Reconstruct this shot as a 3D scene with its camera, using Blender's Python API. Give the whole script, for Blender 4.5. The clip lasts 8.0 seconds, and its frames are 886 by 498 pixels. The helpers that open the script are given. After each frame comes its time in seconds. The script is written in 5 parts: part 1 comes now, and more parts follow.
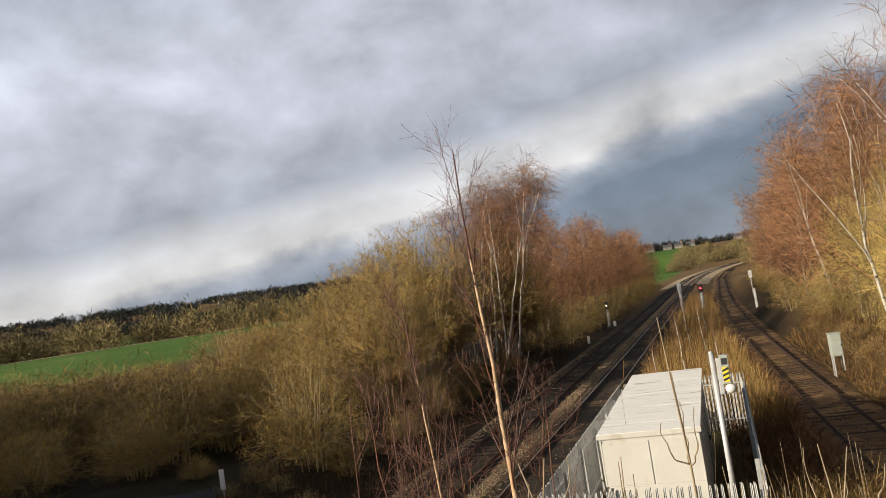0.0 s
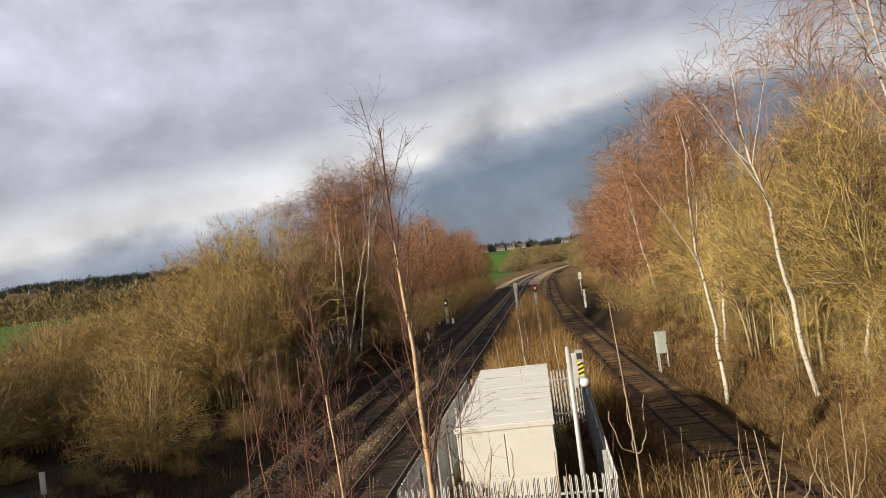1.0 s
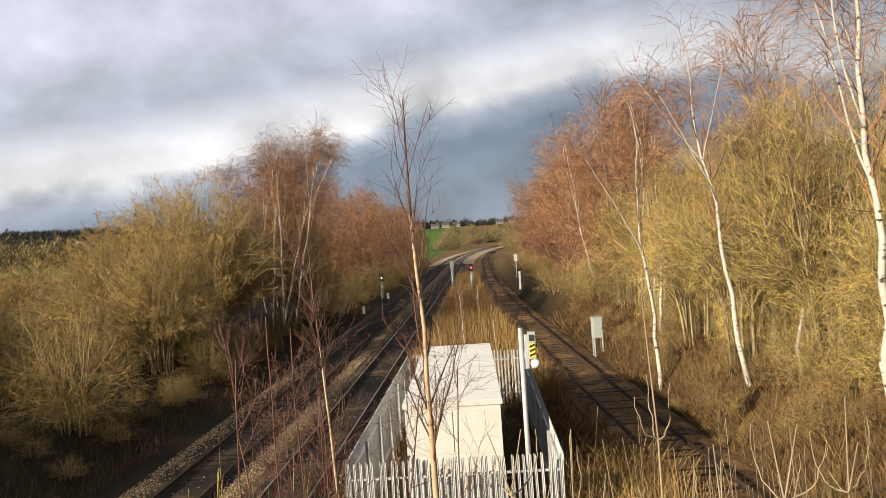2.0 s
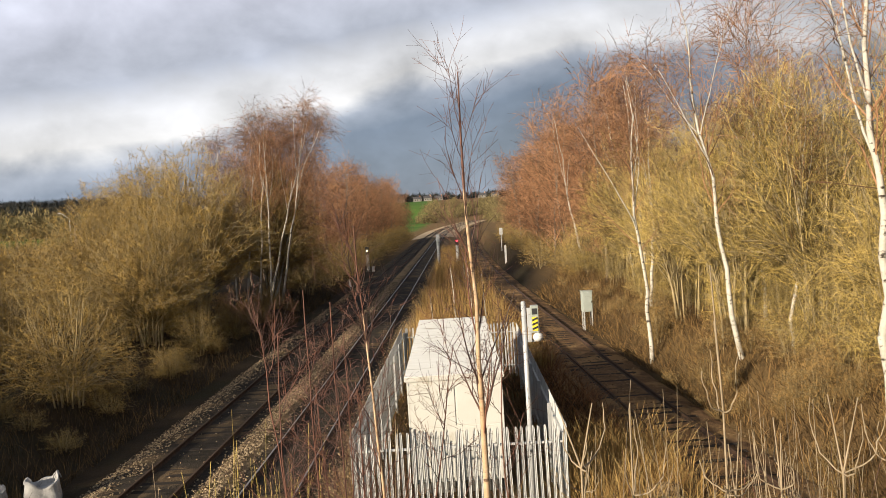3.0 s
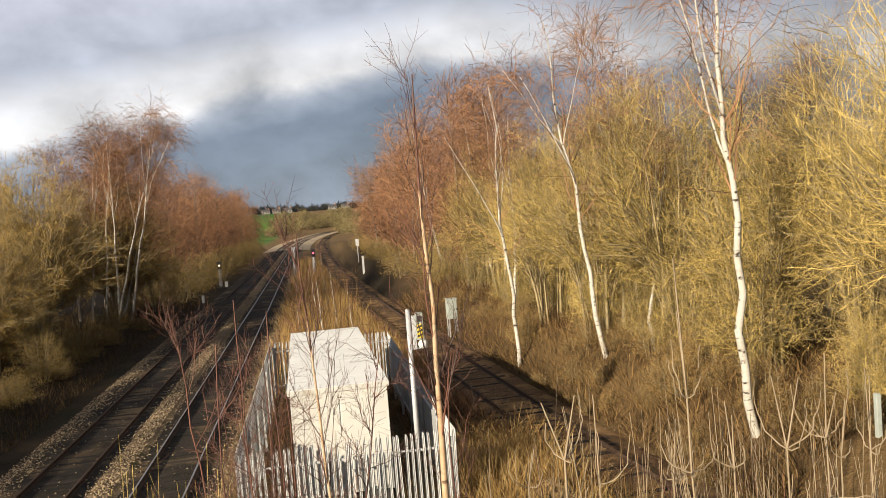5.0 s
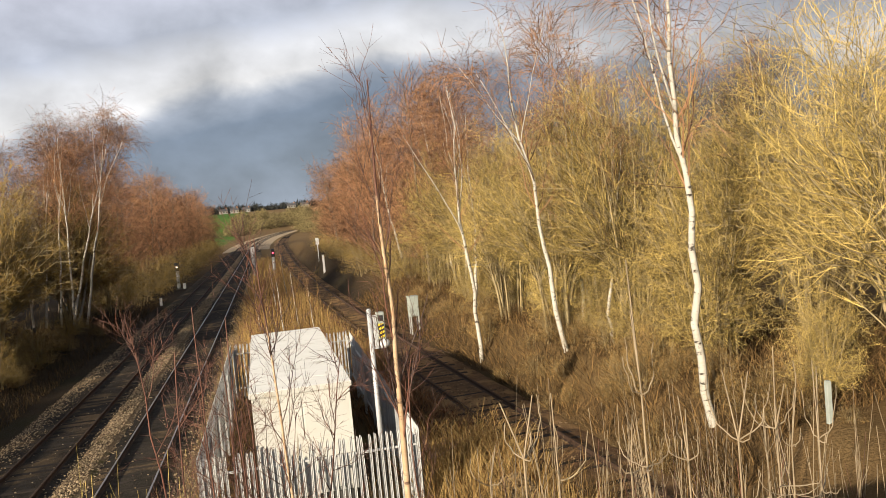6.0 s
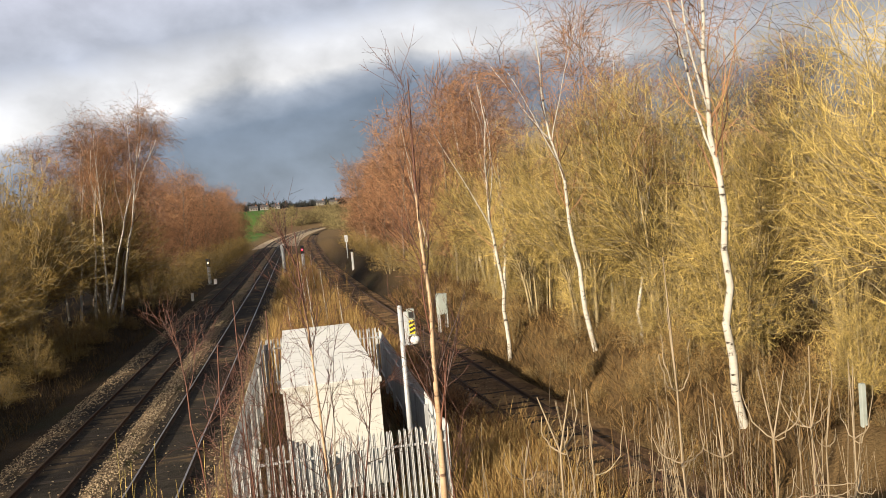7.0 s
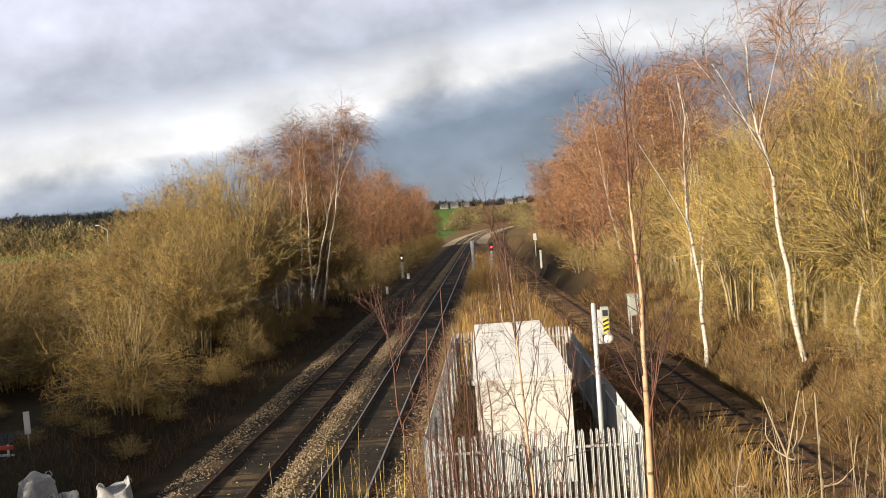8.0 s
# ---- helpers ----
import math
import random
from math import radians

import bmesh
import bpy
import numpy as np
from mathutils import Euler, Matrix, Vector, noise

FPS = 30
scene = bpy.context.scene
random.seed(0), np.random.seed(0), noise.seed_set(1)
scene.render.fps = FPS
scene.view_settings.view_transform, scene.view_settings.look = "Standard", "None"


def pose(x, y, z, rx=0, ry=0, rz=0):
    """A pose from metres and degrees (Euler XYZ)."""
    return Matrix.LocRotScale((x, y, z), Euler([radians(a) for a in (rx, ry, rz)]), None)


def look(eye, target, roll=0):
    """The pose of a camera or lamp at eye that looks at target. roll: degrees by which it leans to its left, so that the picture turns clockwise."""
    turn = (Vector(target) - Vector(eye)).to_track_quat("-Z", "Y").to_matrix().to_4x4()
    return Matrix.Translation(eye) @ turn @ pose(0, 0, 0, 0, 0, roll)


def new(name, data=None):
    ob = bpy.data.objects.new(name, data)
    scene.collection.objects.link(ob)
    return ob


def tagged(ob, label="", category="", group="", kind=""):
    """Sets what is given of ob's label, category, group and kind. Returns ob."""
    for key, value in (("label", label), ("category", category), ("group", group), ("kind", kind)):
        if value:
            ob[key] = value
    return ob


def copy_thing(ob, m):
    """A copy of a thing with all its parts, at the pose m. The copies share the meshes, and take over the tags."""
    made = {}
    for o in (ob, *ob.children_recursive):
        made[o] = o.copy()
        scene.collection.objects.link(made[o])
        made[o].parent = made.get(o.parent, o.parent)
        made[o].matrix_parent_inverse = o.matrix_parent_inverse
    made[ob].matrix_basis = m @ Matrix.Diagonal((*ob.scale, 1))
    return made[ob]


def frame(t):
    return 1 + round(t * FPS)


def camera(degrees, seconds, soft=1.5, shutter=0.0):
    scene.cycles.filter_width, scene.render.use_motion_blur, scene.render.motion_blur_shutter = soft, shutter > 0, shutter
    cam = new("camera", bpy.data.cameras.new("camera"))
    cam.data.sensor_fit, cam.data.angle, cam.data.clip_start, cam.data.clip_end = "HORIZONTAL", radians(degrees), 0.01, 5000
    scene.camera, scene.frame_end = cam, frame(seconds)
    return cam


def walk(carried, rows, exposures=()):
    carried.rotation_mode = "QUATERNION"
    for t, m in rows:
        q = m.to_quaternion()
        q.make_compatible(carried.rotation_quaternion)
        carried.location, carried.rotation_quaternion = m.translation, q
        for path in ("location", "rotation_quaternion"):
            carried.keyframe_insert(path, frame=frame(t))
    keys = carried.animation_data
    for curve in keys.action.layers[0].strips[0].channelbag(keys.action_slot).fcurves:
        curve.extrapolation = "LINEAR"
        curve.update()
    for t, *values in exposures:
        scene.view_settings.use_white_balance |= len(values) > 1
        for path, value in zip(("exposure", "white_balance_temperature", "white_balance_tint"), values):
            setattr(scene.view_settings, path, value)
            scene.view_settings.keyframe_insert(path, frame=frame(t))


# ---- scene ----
cam = camera(57.9, 8.0, soft=0.9)
PATH = [
    (0, (6.735, 0.160, 7.095), (6.097, 2.052, 7.204), -8.6),
    (0.1, (6.655, 0.120, 7.090), (6.043, 2.021, 7.190), -8.2),
    (0.2, (6.575, 0.002, 7.067), (5.980, 1.909, 7.161), -8.0),
    (0.3, (6.510, -0.030, 7.058), (5.947, 1.887, 7.148), -8.1),
    (0.4, (6.440, 0.030, 7.072), (5.895, 1.952, 7.155), -8.3),
    (0.5, (6.360, 0.235, 7.088), (5.863, 2.171, 7.163), -8.6),
    (1, (5.965, 0.360, 7.086), (5.716, 2.344, 7.131), -7.1),
    (1.5, (5.620, 0.370, 7.118), (5.516, 2.367, 7.128), -4.0),
    (2, (5.328, 0.360, 7.157), (5.238, 2.358, 7.127), -3.9),
    (3.5, (4.466, 0.378, 7.200), (4.491, 2.375, 7.087), -3.4),
    (4, (4.134, 0.420, 7.172), (4.277, 2.412, 7.066), -3.6),
    (4.5, (3.965, 0.430, 7.165), (4.207, 2.413, 7.073), -3.8),
    (6, (3.985, 0.360, 7.236), (4.403, 2.313, 7.122), -5.3),
    (6.5, (3.945, 0.300, 7.238), (4.372, 2.250, 7.124), -5.1),
    (7, (3.885, 0.270, 7.234), (4.235, 2.236, 7.122), -4.9),
    (7.5, (3.875, 0.280, 7.200), (4.026, 2.271, 7.106), -4.6),
    (8, (3.709, 0.300, 7.166), (3.597, 2.296, 7.089), -4.4),
]
walk(cam, [(t, look(eye, target, roll)) for t, eye, target, roll in PATH],
     exposures=[(0, 0.88), (0.15, 0.62), (0.3, 0.50), (0.5, 0.52), (0.8, 0.74), (1.0, 0.92), (1.5, 1.16), (6.5, 1.17), (7.2, 1.22), (8, 1.28)])

# ---- world, sun ----
SUN = Vector((-8.0, -7.4, 3.3)).normalized()
SKY_LEVEL = 0.61


def build_world():
    w = bpy.data.worlds.new("winter_sky")
    scene.world = w
    w.use_nodes = True
    nt = w.node_tree
    N, L = nt.nodes, nt.links
    N.clear()
    out = N.new("ShaderNodeOutputWorld")
    sky = N.new("ShaderNodeTexSky")
    sky.sky_type = "NISHITA"
    sky.sun_disc = False
    sky.sun_elevation = math.asin(SUN.z)
    sky.sun_rotation = math.atan2(SUN.x, SUN.y) % (2 * math.pi)
    b_sky = N.new("ShaderNodeBackground")
    b_sky.inputs["Strength"].default_value = 0.06
    L.new(sky.outputs["Color"], b_sky.inputs["Color"])

    def m(op, a, b=None, c=None):
        n = N.new("ShaderNodeMath")
        n.operation = op
        for i, v in enumerate((a, b, c)):
            if v is None:
                continue
            if isinstance(v, (int, float)):
                n.inputs[i].default_value = v
            else:
                L.new(v, n.inputs[i])
        return n.outputs[0]

    tc = N.new("ShaderNodeTexCoord")
    sep = N.new("ShaderNodeSeparateXYZ")
    L.new(tc.outputs["Generated"], sep.inputs[0])
    x, y, z = sep.outputs
    az = m("MULTIPLY", m("ARCTAN2", x, y), 57.2958)
    el = m("MULTIPLY", m("ARCSINE", z), 57.2958)

    def noise_tex(scale, detail, rough, sx, sz, distort=0.0):
        mp = N.new("ShaderNodeMapping")
        mp.inputs["Scale"].default_value = (sx, sx, sz)
        mp.inputs["Rotation"].default_value = (0, radians(-10), 0)
        L.new(tc.outputs["Generated"], mp.inputs[0])
        n = N.new("ShaderNodeTexNoise")
        n.inputs["Scale"].default_value = scale
        n.inputs["Detail"].default_value = detail
        n.inputs["Roughness"].default_value = rough
        n.inputs["Distortion"].default_value = distort
        L.new(mp.outputs[0], n.inputs["Vector"])
        return n.outputs["Fac"]

    big = noise_tex(3.0, 4, 0.48, 1.0, 2.0, 0.15)
    fine = noise_tex(8.0, 6, 0.52, 1.0, 1.5, 0.15)
    azc = m("MINIMUM", m("MAXIMUM", az, -46.0), 9.0)
    past = m("MINIMUM", m("MAXIMUM", m("SUBTRACT", az, 12.0), 0.0), 30.0)
    # height above the lower edge of the bright bank of cloud, in degrees
    s = m("SUBTRACT", el, m("MULTIPLY_ADD", azc, 0.165, 8.3))
    s = m("ADD", s, m("MULTIPLY", past, 0.15))
    s = m("ADD", s, m("MULTIPLY", m("SUBTRACT", big, 0.5), 2.0))
    s = m("ADD", s, m("MULTIPLY", m("SUBTRACT", fine, 0.5), 3.0))
    ramp = N.new("ShaderNodeValToRGB")
    L.new(m("MULTIPLY_ADD", s, 1 / 40.0, 0.25), ramp.inputs[0])
    stops = [(0.00, (0.235, 0.275, 0.335)), (0.21, (0.175, 0.215, 0.285)), (0.255, (0.29, 0.32, 0.38)),
             (0.285, (0.60, 0.59, 0.59)), (0.335, (0.57, 0.57, 0.59)), (0.385, (0.36, 0.38, 0.44)),
             (0.50, (0.44, 0.45, 0.52)), (0.68, (0.52, 0.54, 0.62)), (0.85, (0.40, 0.43, 0.51)), (1.0, (0.30, 0.33, 0.39))]
    els = ramp.color_ramp.elements
    els[0].position, els[0].color = stops[0][0], (*stops[0][1], 1)
    els[1].position, els[1].color = stops[-1][0], (*stops[-1][1], 1)
    for p, c in stops[1:-1]:
        e = els.new(p)
        e.color = (*c, 1)
    # paler openings in the upper cloud, to the left
    gain = m("ADD", m("MULTIPLY", m("SUBTRACT", fine, 0.5), 1.4), 1.0)
    gain = m("ADD", gain, m("MULTIPLY", m("SUBTRACT", big, 0.5), 0.55))
    gain = m("ADD", gain, m("MULTIPLY", m("MINIMUM", m("MAXIMUM", m("SUBTRACT", -8.0, az), 0.0), 40.0), 0.003))
    gain = m("SUBTRACT", gain, m("MULTIPLY", m("MINIMUM", m("MAXIMUM", m("SUBTRACT", az, 1.0), 0.0), 30.0), 0.012))
    mix = N.new("ShaderNodeMix")
    mix.data_type, mix.blend_type = "RGBA", "MULTIPLY"
    mix.inputs["Factor"].default_value = 1.0
    comb = N.new("ShaderNodeCombineColor")
    for i in range(3):
        L.new(gain, comb.inputs[i])
    L.new(ramp.outputs[0], mix.inputs[6])
    L.new(comb.outputs[0], mix.inputs[7])
    b_cloud = N.new("ShaderNodeBackground")
    b_cloud.inputs["Strength"].default_value = SKY_LEVEL
    L.new(mix.outputs[2], b_cloud.inputs["Color"])
    ms = N.new("ShaderNodeMixShader")
    ms.inputs[0].default_value = 0.93
    L.new(b_sky.outputs[0], ms.inputs[1])
    L.new(b_cloud.outputs[0], ms.inputs[2])
    L.new(ms.outputs[0], out.inputs[0])


build_world()
sun = new("sun", bpy.data.lights.new("sun", "SUN"))
sun.data.energy = 5.0
sun.data.angle = radians(0.6)
sun.data.color = (1.0, 0.87, 0.68)
sun.matrix_world = look(SUN * 200, (0, 0, 0))


# ---- materials ----
def mat(name, dark, light, scale=3.0, rough=0.85, bump=0.3, metal=0.0, fine=40.0, patch=None, patch_scale=0.4,
        patch_at=0.58, island=0.0, obj=0.0, stretch=(1, 1, 1), bump_dist=0.02):
    """Two colours mixed by coarse and fine noise, an optional third in patches, and relief from the fine noise."""
    mt = bpy.data.materials.new(name)
    mt.use_nodes = True
    nt = mt.node_tree
    N, L = nt.nodes, nt.links
    bs = N["Principled BSDF"]
    bs.inputs["Roughness"].default_value = rough
    bs.inputs["Metallic"].default_value = metal
    if rough >= 0.7:
        bs.inputs["Specular IOR Level"].default_value = 0.10
    tc = N.new("ShaderNodeTexCoord")
    mp = N.new("ShaderNodeMapping")
    mp.inputs["Scale"].default_value = stretch
    L.new(tc.outputs["Object"], mp.inputs[0])

    def nz(sc, det=5):
        n = N.new("ShaderNodeTexNoise")
        n.inputs["Scale"].default_value = sc
        n.inputs["Detail"].default_value = det
        n.inputs["Roughness"].default_value = 0.6
        L.new(mp.outputs[0], n.inputs["Vector"])
        return n.outputs["Fac"]

    def mth(op, a, b):
        n = N.new("ShaderNodeMath")
        n.operation = op
        for i, v in enumerate((a, b)):
            if isinstance(v, (int, float)):
                n.inputs[i].default_value = v
            else:
                L.new(v, n.inputs[i])
        return n.outputs[0]

    a, b = nz(scale), nz(fine, 3)
    f = mth("ADD", mth("MULTIPLY", a, 0.65), mth("MULTIPLY", b, 0.35))
    if island:
        g = N.new("ShaderNodeNewGeometry")
        f = mth("ADD", f, mth("MULTIPLY", mth("SUBTRACT", g.outputs["Random Per Island"], 0.5), island))
    if obj:
        o = N.new("ShaderNodeObjectInfo")
        f = mth("ADD", f, mth("MULTIPLY", mth("SUBTRACT", o.outputs["Random"], 0.5), obj))
    r = N.new("ShaderNodeValToRGB")
    r.color_ramp.elements[0].position, r.color_ramp.elements[0].color = 0.3, (*dark, 1)
    r.color_ramp.elements[1].position, r.color_ramp.elements[1].color = 0.7, (*light, 1)
    L.new(f, r.inputs[0])
    col = r.outputs[0]
    if patch:
        pr = N.new("ShaderNodeValToRGB")
        pr.color_ramp.elements[0].position = patch_at - 0.04
        pr.color_ramp.elements[1].position = patch_at + 0.04
        L.new(nz(patch_scale, 6), pr.inputs[0])
        mx = N.new("ShaderNodeMix")
        mx.data_type = "RGBA"
        L.new(pr.outputs[0], mx.inputs["Factor"])
        L.new(col, mx.inputs[6])
        mx.inputs[7].default_value = (*patch, 1)
        col = mx.outputs[2]
    L.new(col, bs.inputs["Base Color"])
    if bump:
        bp = N.new("ShaderNodeBump")
        bp.inputs["Strength"].default_value = bump
        bp.inputs["Distance"].default_value = bump_dist
        L.new(mth("ADD", a, b), bp.inputs["Height"])
        L.new(bp.outputs[0], bs.inputs["Normal"])
    return mt


# One cream: roof lightened, walls darkened in colour to even out the low sun.
M_ROOF = mat("cream_sheet_lightened", (0.620, 0.605, 0.550), (0.755, 0.738, 0.690), 2.2, 0.65, 0.3, patch=(0.350, 0.319, 0.251), patch_scale=2.0, patch_at=0.63, stretch=(0.35, 2.2, 1))
M_WALLW = mat("cream_wall_toned_down", (0.375, 0.368, 0.335), (0.455, 0.446, 0.412), 1.4, 0.5, 0.06, patch=(0.334, 0.312, 0.258), patch_scale=1.2, patch_at=0.66)
M_HUTDARK = mat("hut_plinth", (0.053, 0.053, 0.046), (0.099, 0.091, 0.084), 3, 0.8)
M_GALV = mat("galvanised_steel", (0.266, 0.271, 0.271), (0.404, 0.404, 0.393), 5, 0.5, 0.1, metal=0.1, obj=0.35, fine=60)
M_POLE = mat("pole_steel", (0.304, 0.312, 0.319), (0.441, 0.448, 0.448), 4, 0.45, 0.05, metal=0.2)
M_RAIL = mat("rail_side_rust", (0.027, 0.018, 0.014), (0.076, 0.046, 0.030), 8, 0.75, 0.2)
M_RAILTOP = mat("rail_head_polished", (0.228, 0.220, 0.213), (0.334, 0.327, 0.319), 3, 0.42, 0.0, metal=0.9)
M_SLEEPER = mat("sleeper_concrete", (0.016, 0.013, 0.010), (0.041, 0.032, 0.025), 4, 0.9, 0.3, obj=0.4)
# Main-line ballast: shade from the left trees is put into its near-black colour.
M_BALLAST_SHADED = mat("ballast_bed_shaded", (0.013, 0.011, 0.008), (0.047, 0.038, 0.028), 3.0, 0.95, 0.9, fine=22, patch=(0.099, 0.068, 0.038), patch_scale=0.35, patch_at=0.56, bump_dist=0.05)
M_BALLAST_BROWN = mat("leafy_ballast", (0.056, 0.034, 0.019), (0.188, 0.110, 0.055), 3.0, 0.95, 0.9, fine=22, patch=(0.237, 0.144, 0.066), patch_scale=0.5, patch_at=0.54, bump_dist=0.05)
M_SPOIL = mat("tan_spoil", (0.053, 0.035, 0.020), (0.205, 0.144, 0.080), 4.0, 0.95, 0.6, island=0.7)
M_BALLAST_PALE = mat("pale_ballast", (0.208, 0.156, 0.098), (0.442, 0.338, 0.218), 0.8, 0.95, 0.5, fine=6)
M_STONE = mat("ballast_stone", (0.060, 0.042, 0.028), (0.300, 0.226, 0.140), 8, 0.9, 0.2, island=0.7)
M_DIRT = mat("brown_ground", (0.042, 0.029, 0.015), (0.122, 0.080, 0.038), 0.9, 0.95, 0.8, fine=14, patch=(0.129, 0.114, 0.042), patch_scale=0.16, patch_at=0.56, bump_dist=0.08)
M_GRASSGOLD = mat("dry_grass", (0.182, 0.103, 0.033), (0.340, 0.231, 0.091), 0.5, 0.8, 0.0, island=0.6)
M_GRASSBROWN = mat("dead_stalks", (0.038, 0.023, 0.010), (0.165, 0.099, 0.038), 0.5, 0.85, 0.0, island=0.7)
M_BRACKEN = mat("red_bracken", (0.084, 0.038, 0.018), (0.258, 0.129, 0.057), 0.5, 0.85, 0.0, island=0.7)
M_GRASSGREEN = mat("verge_grass", (0.028, 0.020, 0.010), (0.110, 0.070, 0.031), 0.5, 0.85, 0.0, island=0.6)
M_BIRCHBARK = mat("birch_bark", (0.290, 0.262, 0.214), (0.455, 0.430, 0.378), 1.2, 0.7, 0.25, fine=9, patch=(0.038, 0.029, 0.023), patch_scale=4.5, patch_at=0.60, stretch=(1, 1, 1.6))
M_YOUNGBIRCH = mat("young_birch_bark", (0.274, 0.152, 0.068), (0.471, 0.357, 0.236), 2.0, 0.6, 0.15, fine=20, patch=(0.099, 0.053, 0.030), patch_scale=5.0, patch_at=0.62, stretch=(1, 1, 3.0))
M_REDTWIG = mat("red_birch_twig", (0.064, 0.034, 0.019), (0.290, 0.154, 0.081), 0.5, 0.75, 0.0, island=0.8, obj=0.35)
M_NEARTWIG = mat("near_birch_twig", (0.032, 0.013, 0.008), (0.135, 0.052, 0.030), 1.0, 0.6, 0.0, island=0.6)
M_WILLOWTWIG = mat("golden_willow_twig", (0.080, 0.057, 0.018), (0.495, 0.360, 0.114), 0.35, 0.7, 0.0, island=0.7, obj=0.35)
M_SCRUB = mat("bramble_twig", (0.050, 0.030, 0.011), (0.300, 0.190, 0.068), 0.4, 0.8, 0.0, island=0.8, obj=0.4)
M_WILLOWBARK = mat("willow_bark", (0.125, 0.096, 0.050), (0.340, 0.268, 0.148), 3.0, 0.85, 0.4, fine=18)
M_GREYBARK = mat("grey_birch_bark", (0.085, 0.064, 0.048), (0.223, 0.181, 0.144), 1.5, 0.8, 0.2, fine=12)
M_OLIVETWIG = mat("olive_twig", (0.072, 0.047, 0.015), (0.372, 0.248, 0.074), 0.35, 0.75, 0.0, island=0.6, obj=0.3)
M_SHOOT = mat("pale_shoot_bark", (0.130, 0.095, 0.056), (0.280, 0.215, 0.135), 3.0, 0.6, 0.1, island=0.3)
M_YSHOOT = mat("yellow_shoot_bark", (0.260, 0.192, 0.036), (0.480, 0.370, 0.100), 2.0, 0.6, 0.0, island=0.4)
M_FARWOOD = mat("far_wood", (0.065, 0.052, 0.026), (0.228, 0.182, 0.084), 0.02, 0.9, 0.0, island=0.5, fine=0.15)
M_DARKWOOD = mat("far_dark_wood", (0.015, 0.018, 0.020), (0.046, 0.046, 0.040), 0.02, 0.9, 0.0, island=0.4, fine=0.15)
M_BRICK = mat("parapet_brick", (0.167, 0.076, 0.046), (0.350, 0.190, 0.114), 6, 0.9, 0.5, obj=0.5, patch=(0.319, 0.289, 0.228), patch_scale=7, patch_at=0.6)
M_COPING = mat("worn_coping", (0.203, 0.131, 0.096), (0.405, 0.275, 0.204), 5, 0.9, 0.5, obj=0.5, fine=40, patch=(0.33, 0.19, 0.145), patch_scale=3, patch_at=0.52)
M_MOSS = mat("coping_moss", (0.062, 0.052, 0.032), (0.20, 0.16, 0.105), 7, 0.95, 0.35, fine=50, patch=(0.085, 0.075, 0.04), patch_scale=6, patch_at=0.56, bump_dist=0.006)
M_ASPHALT = mat("asphalt", (0.019, 0.019, 0.020), (0.037, 0.037, 0.038), 3, 0.9, 0.4)
M_CABINET = mat("grey_green_cabinet", (0.213, 0.236, 0.213), (0.304, 0.327, 0.296), 3, 0.5, 0.05)
M_WHITE = mat("white_paint", (0.452, 0.452, 0.439), (0.543, 0.543, 0.530), 5, 0.5, 0.05)
M_BLACK = mat("black_paint", (0.011, 0.011, 0.012), (0.027, 0.027, 0.027), 5, 0.5, 0.05)
M_YELLOW = mat("yellow_paint", (0.532, 0.395, 0.015), (0.646, 0.502, 0.038), 5, 0.5, 0.05)
M_REDPAINT = mat("red_paint", (0.418, 0.038, 0.023), (0.532, 0.068, 0.038), 5, 0.5, 0.05)
M_BAG = mat("woven_sack", (0.228, 0.220, 0.213), (0.441, 0.433, 0.418), 5, 0.8, 0.5, fine=50, bump_dist=0.04)
M_SLATE = mat("roof_slate", (0.046, 0.046, 0.049), (0.091, 0.084, 0.084), 1, 0.8, 0.1)
M_RENDERW = mat("pale_render", (0.17, 0.16, 0.145), (0.25, 0.235, 0.21), 1, 0.8, 0.1)


def glow_mat(name, colour, strength):
    mt = bpy.data.materials.new(name)
    mt.use_nodes = True
    bs = mt.node_tree.nodes["Principled BSDF"]
    bs.inputs["Base Color"].default_value = (*colour, 1)
    bs.inputs["Emission Color"].default_value = (*colour, 1)
    bs.inputs["Emission Strength"].default_value = strength
    return mt


M_REDLAMP = glow_mat("red_aspect", (1.0, 0.03, 0.05), 6.0)
M_WARMLAMP = glow_mat("lit_aspect", (1.0, 0.8, 0.5), 2.0)


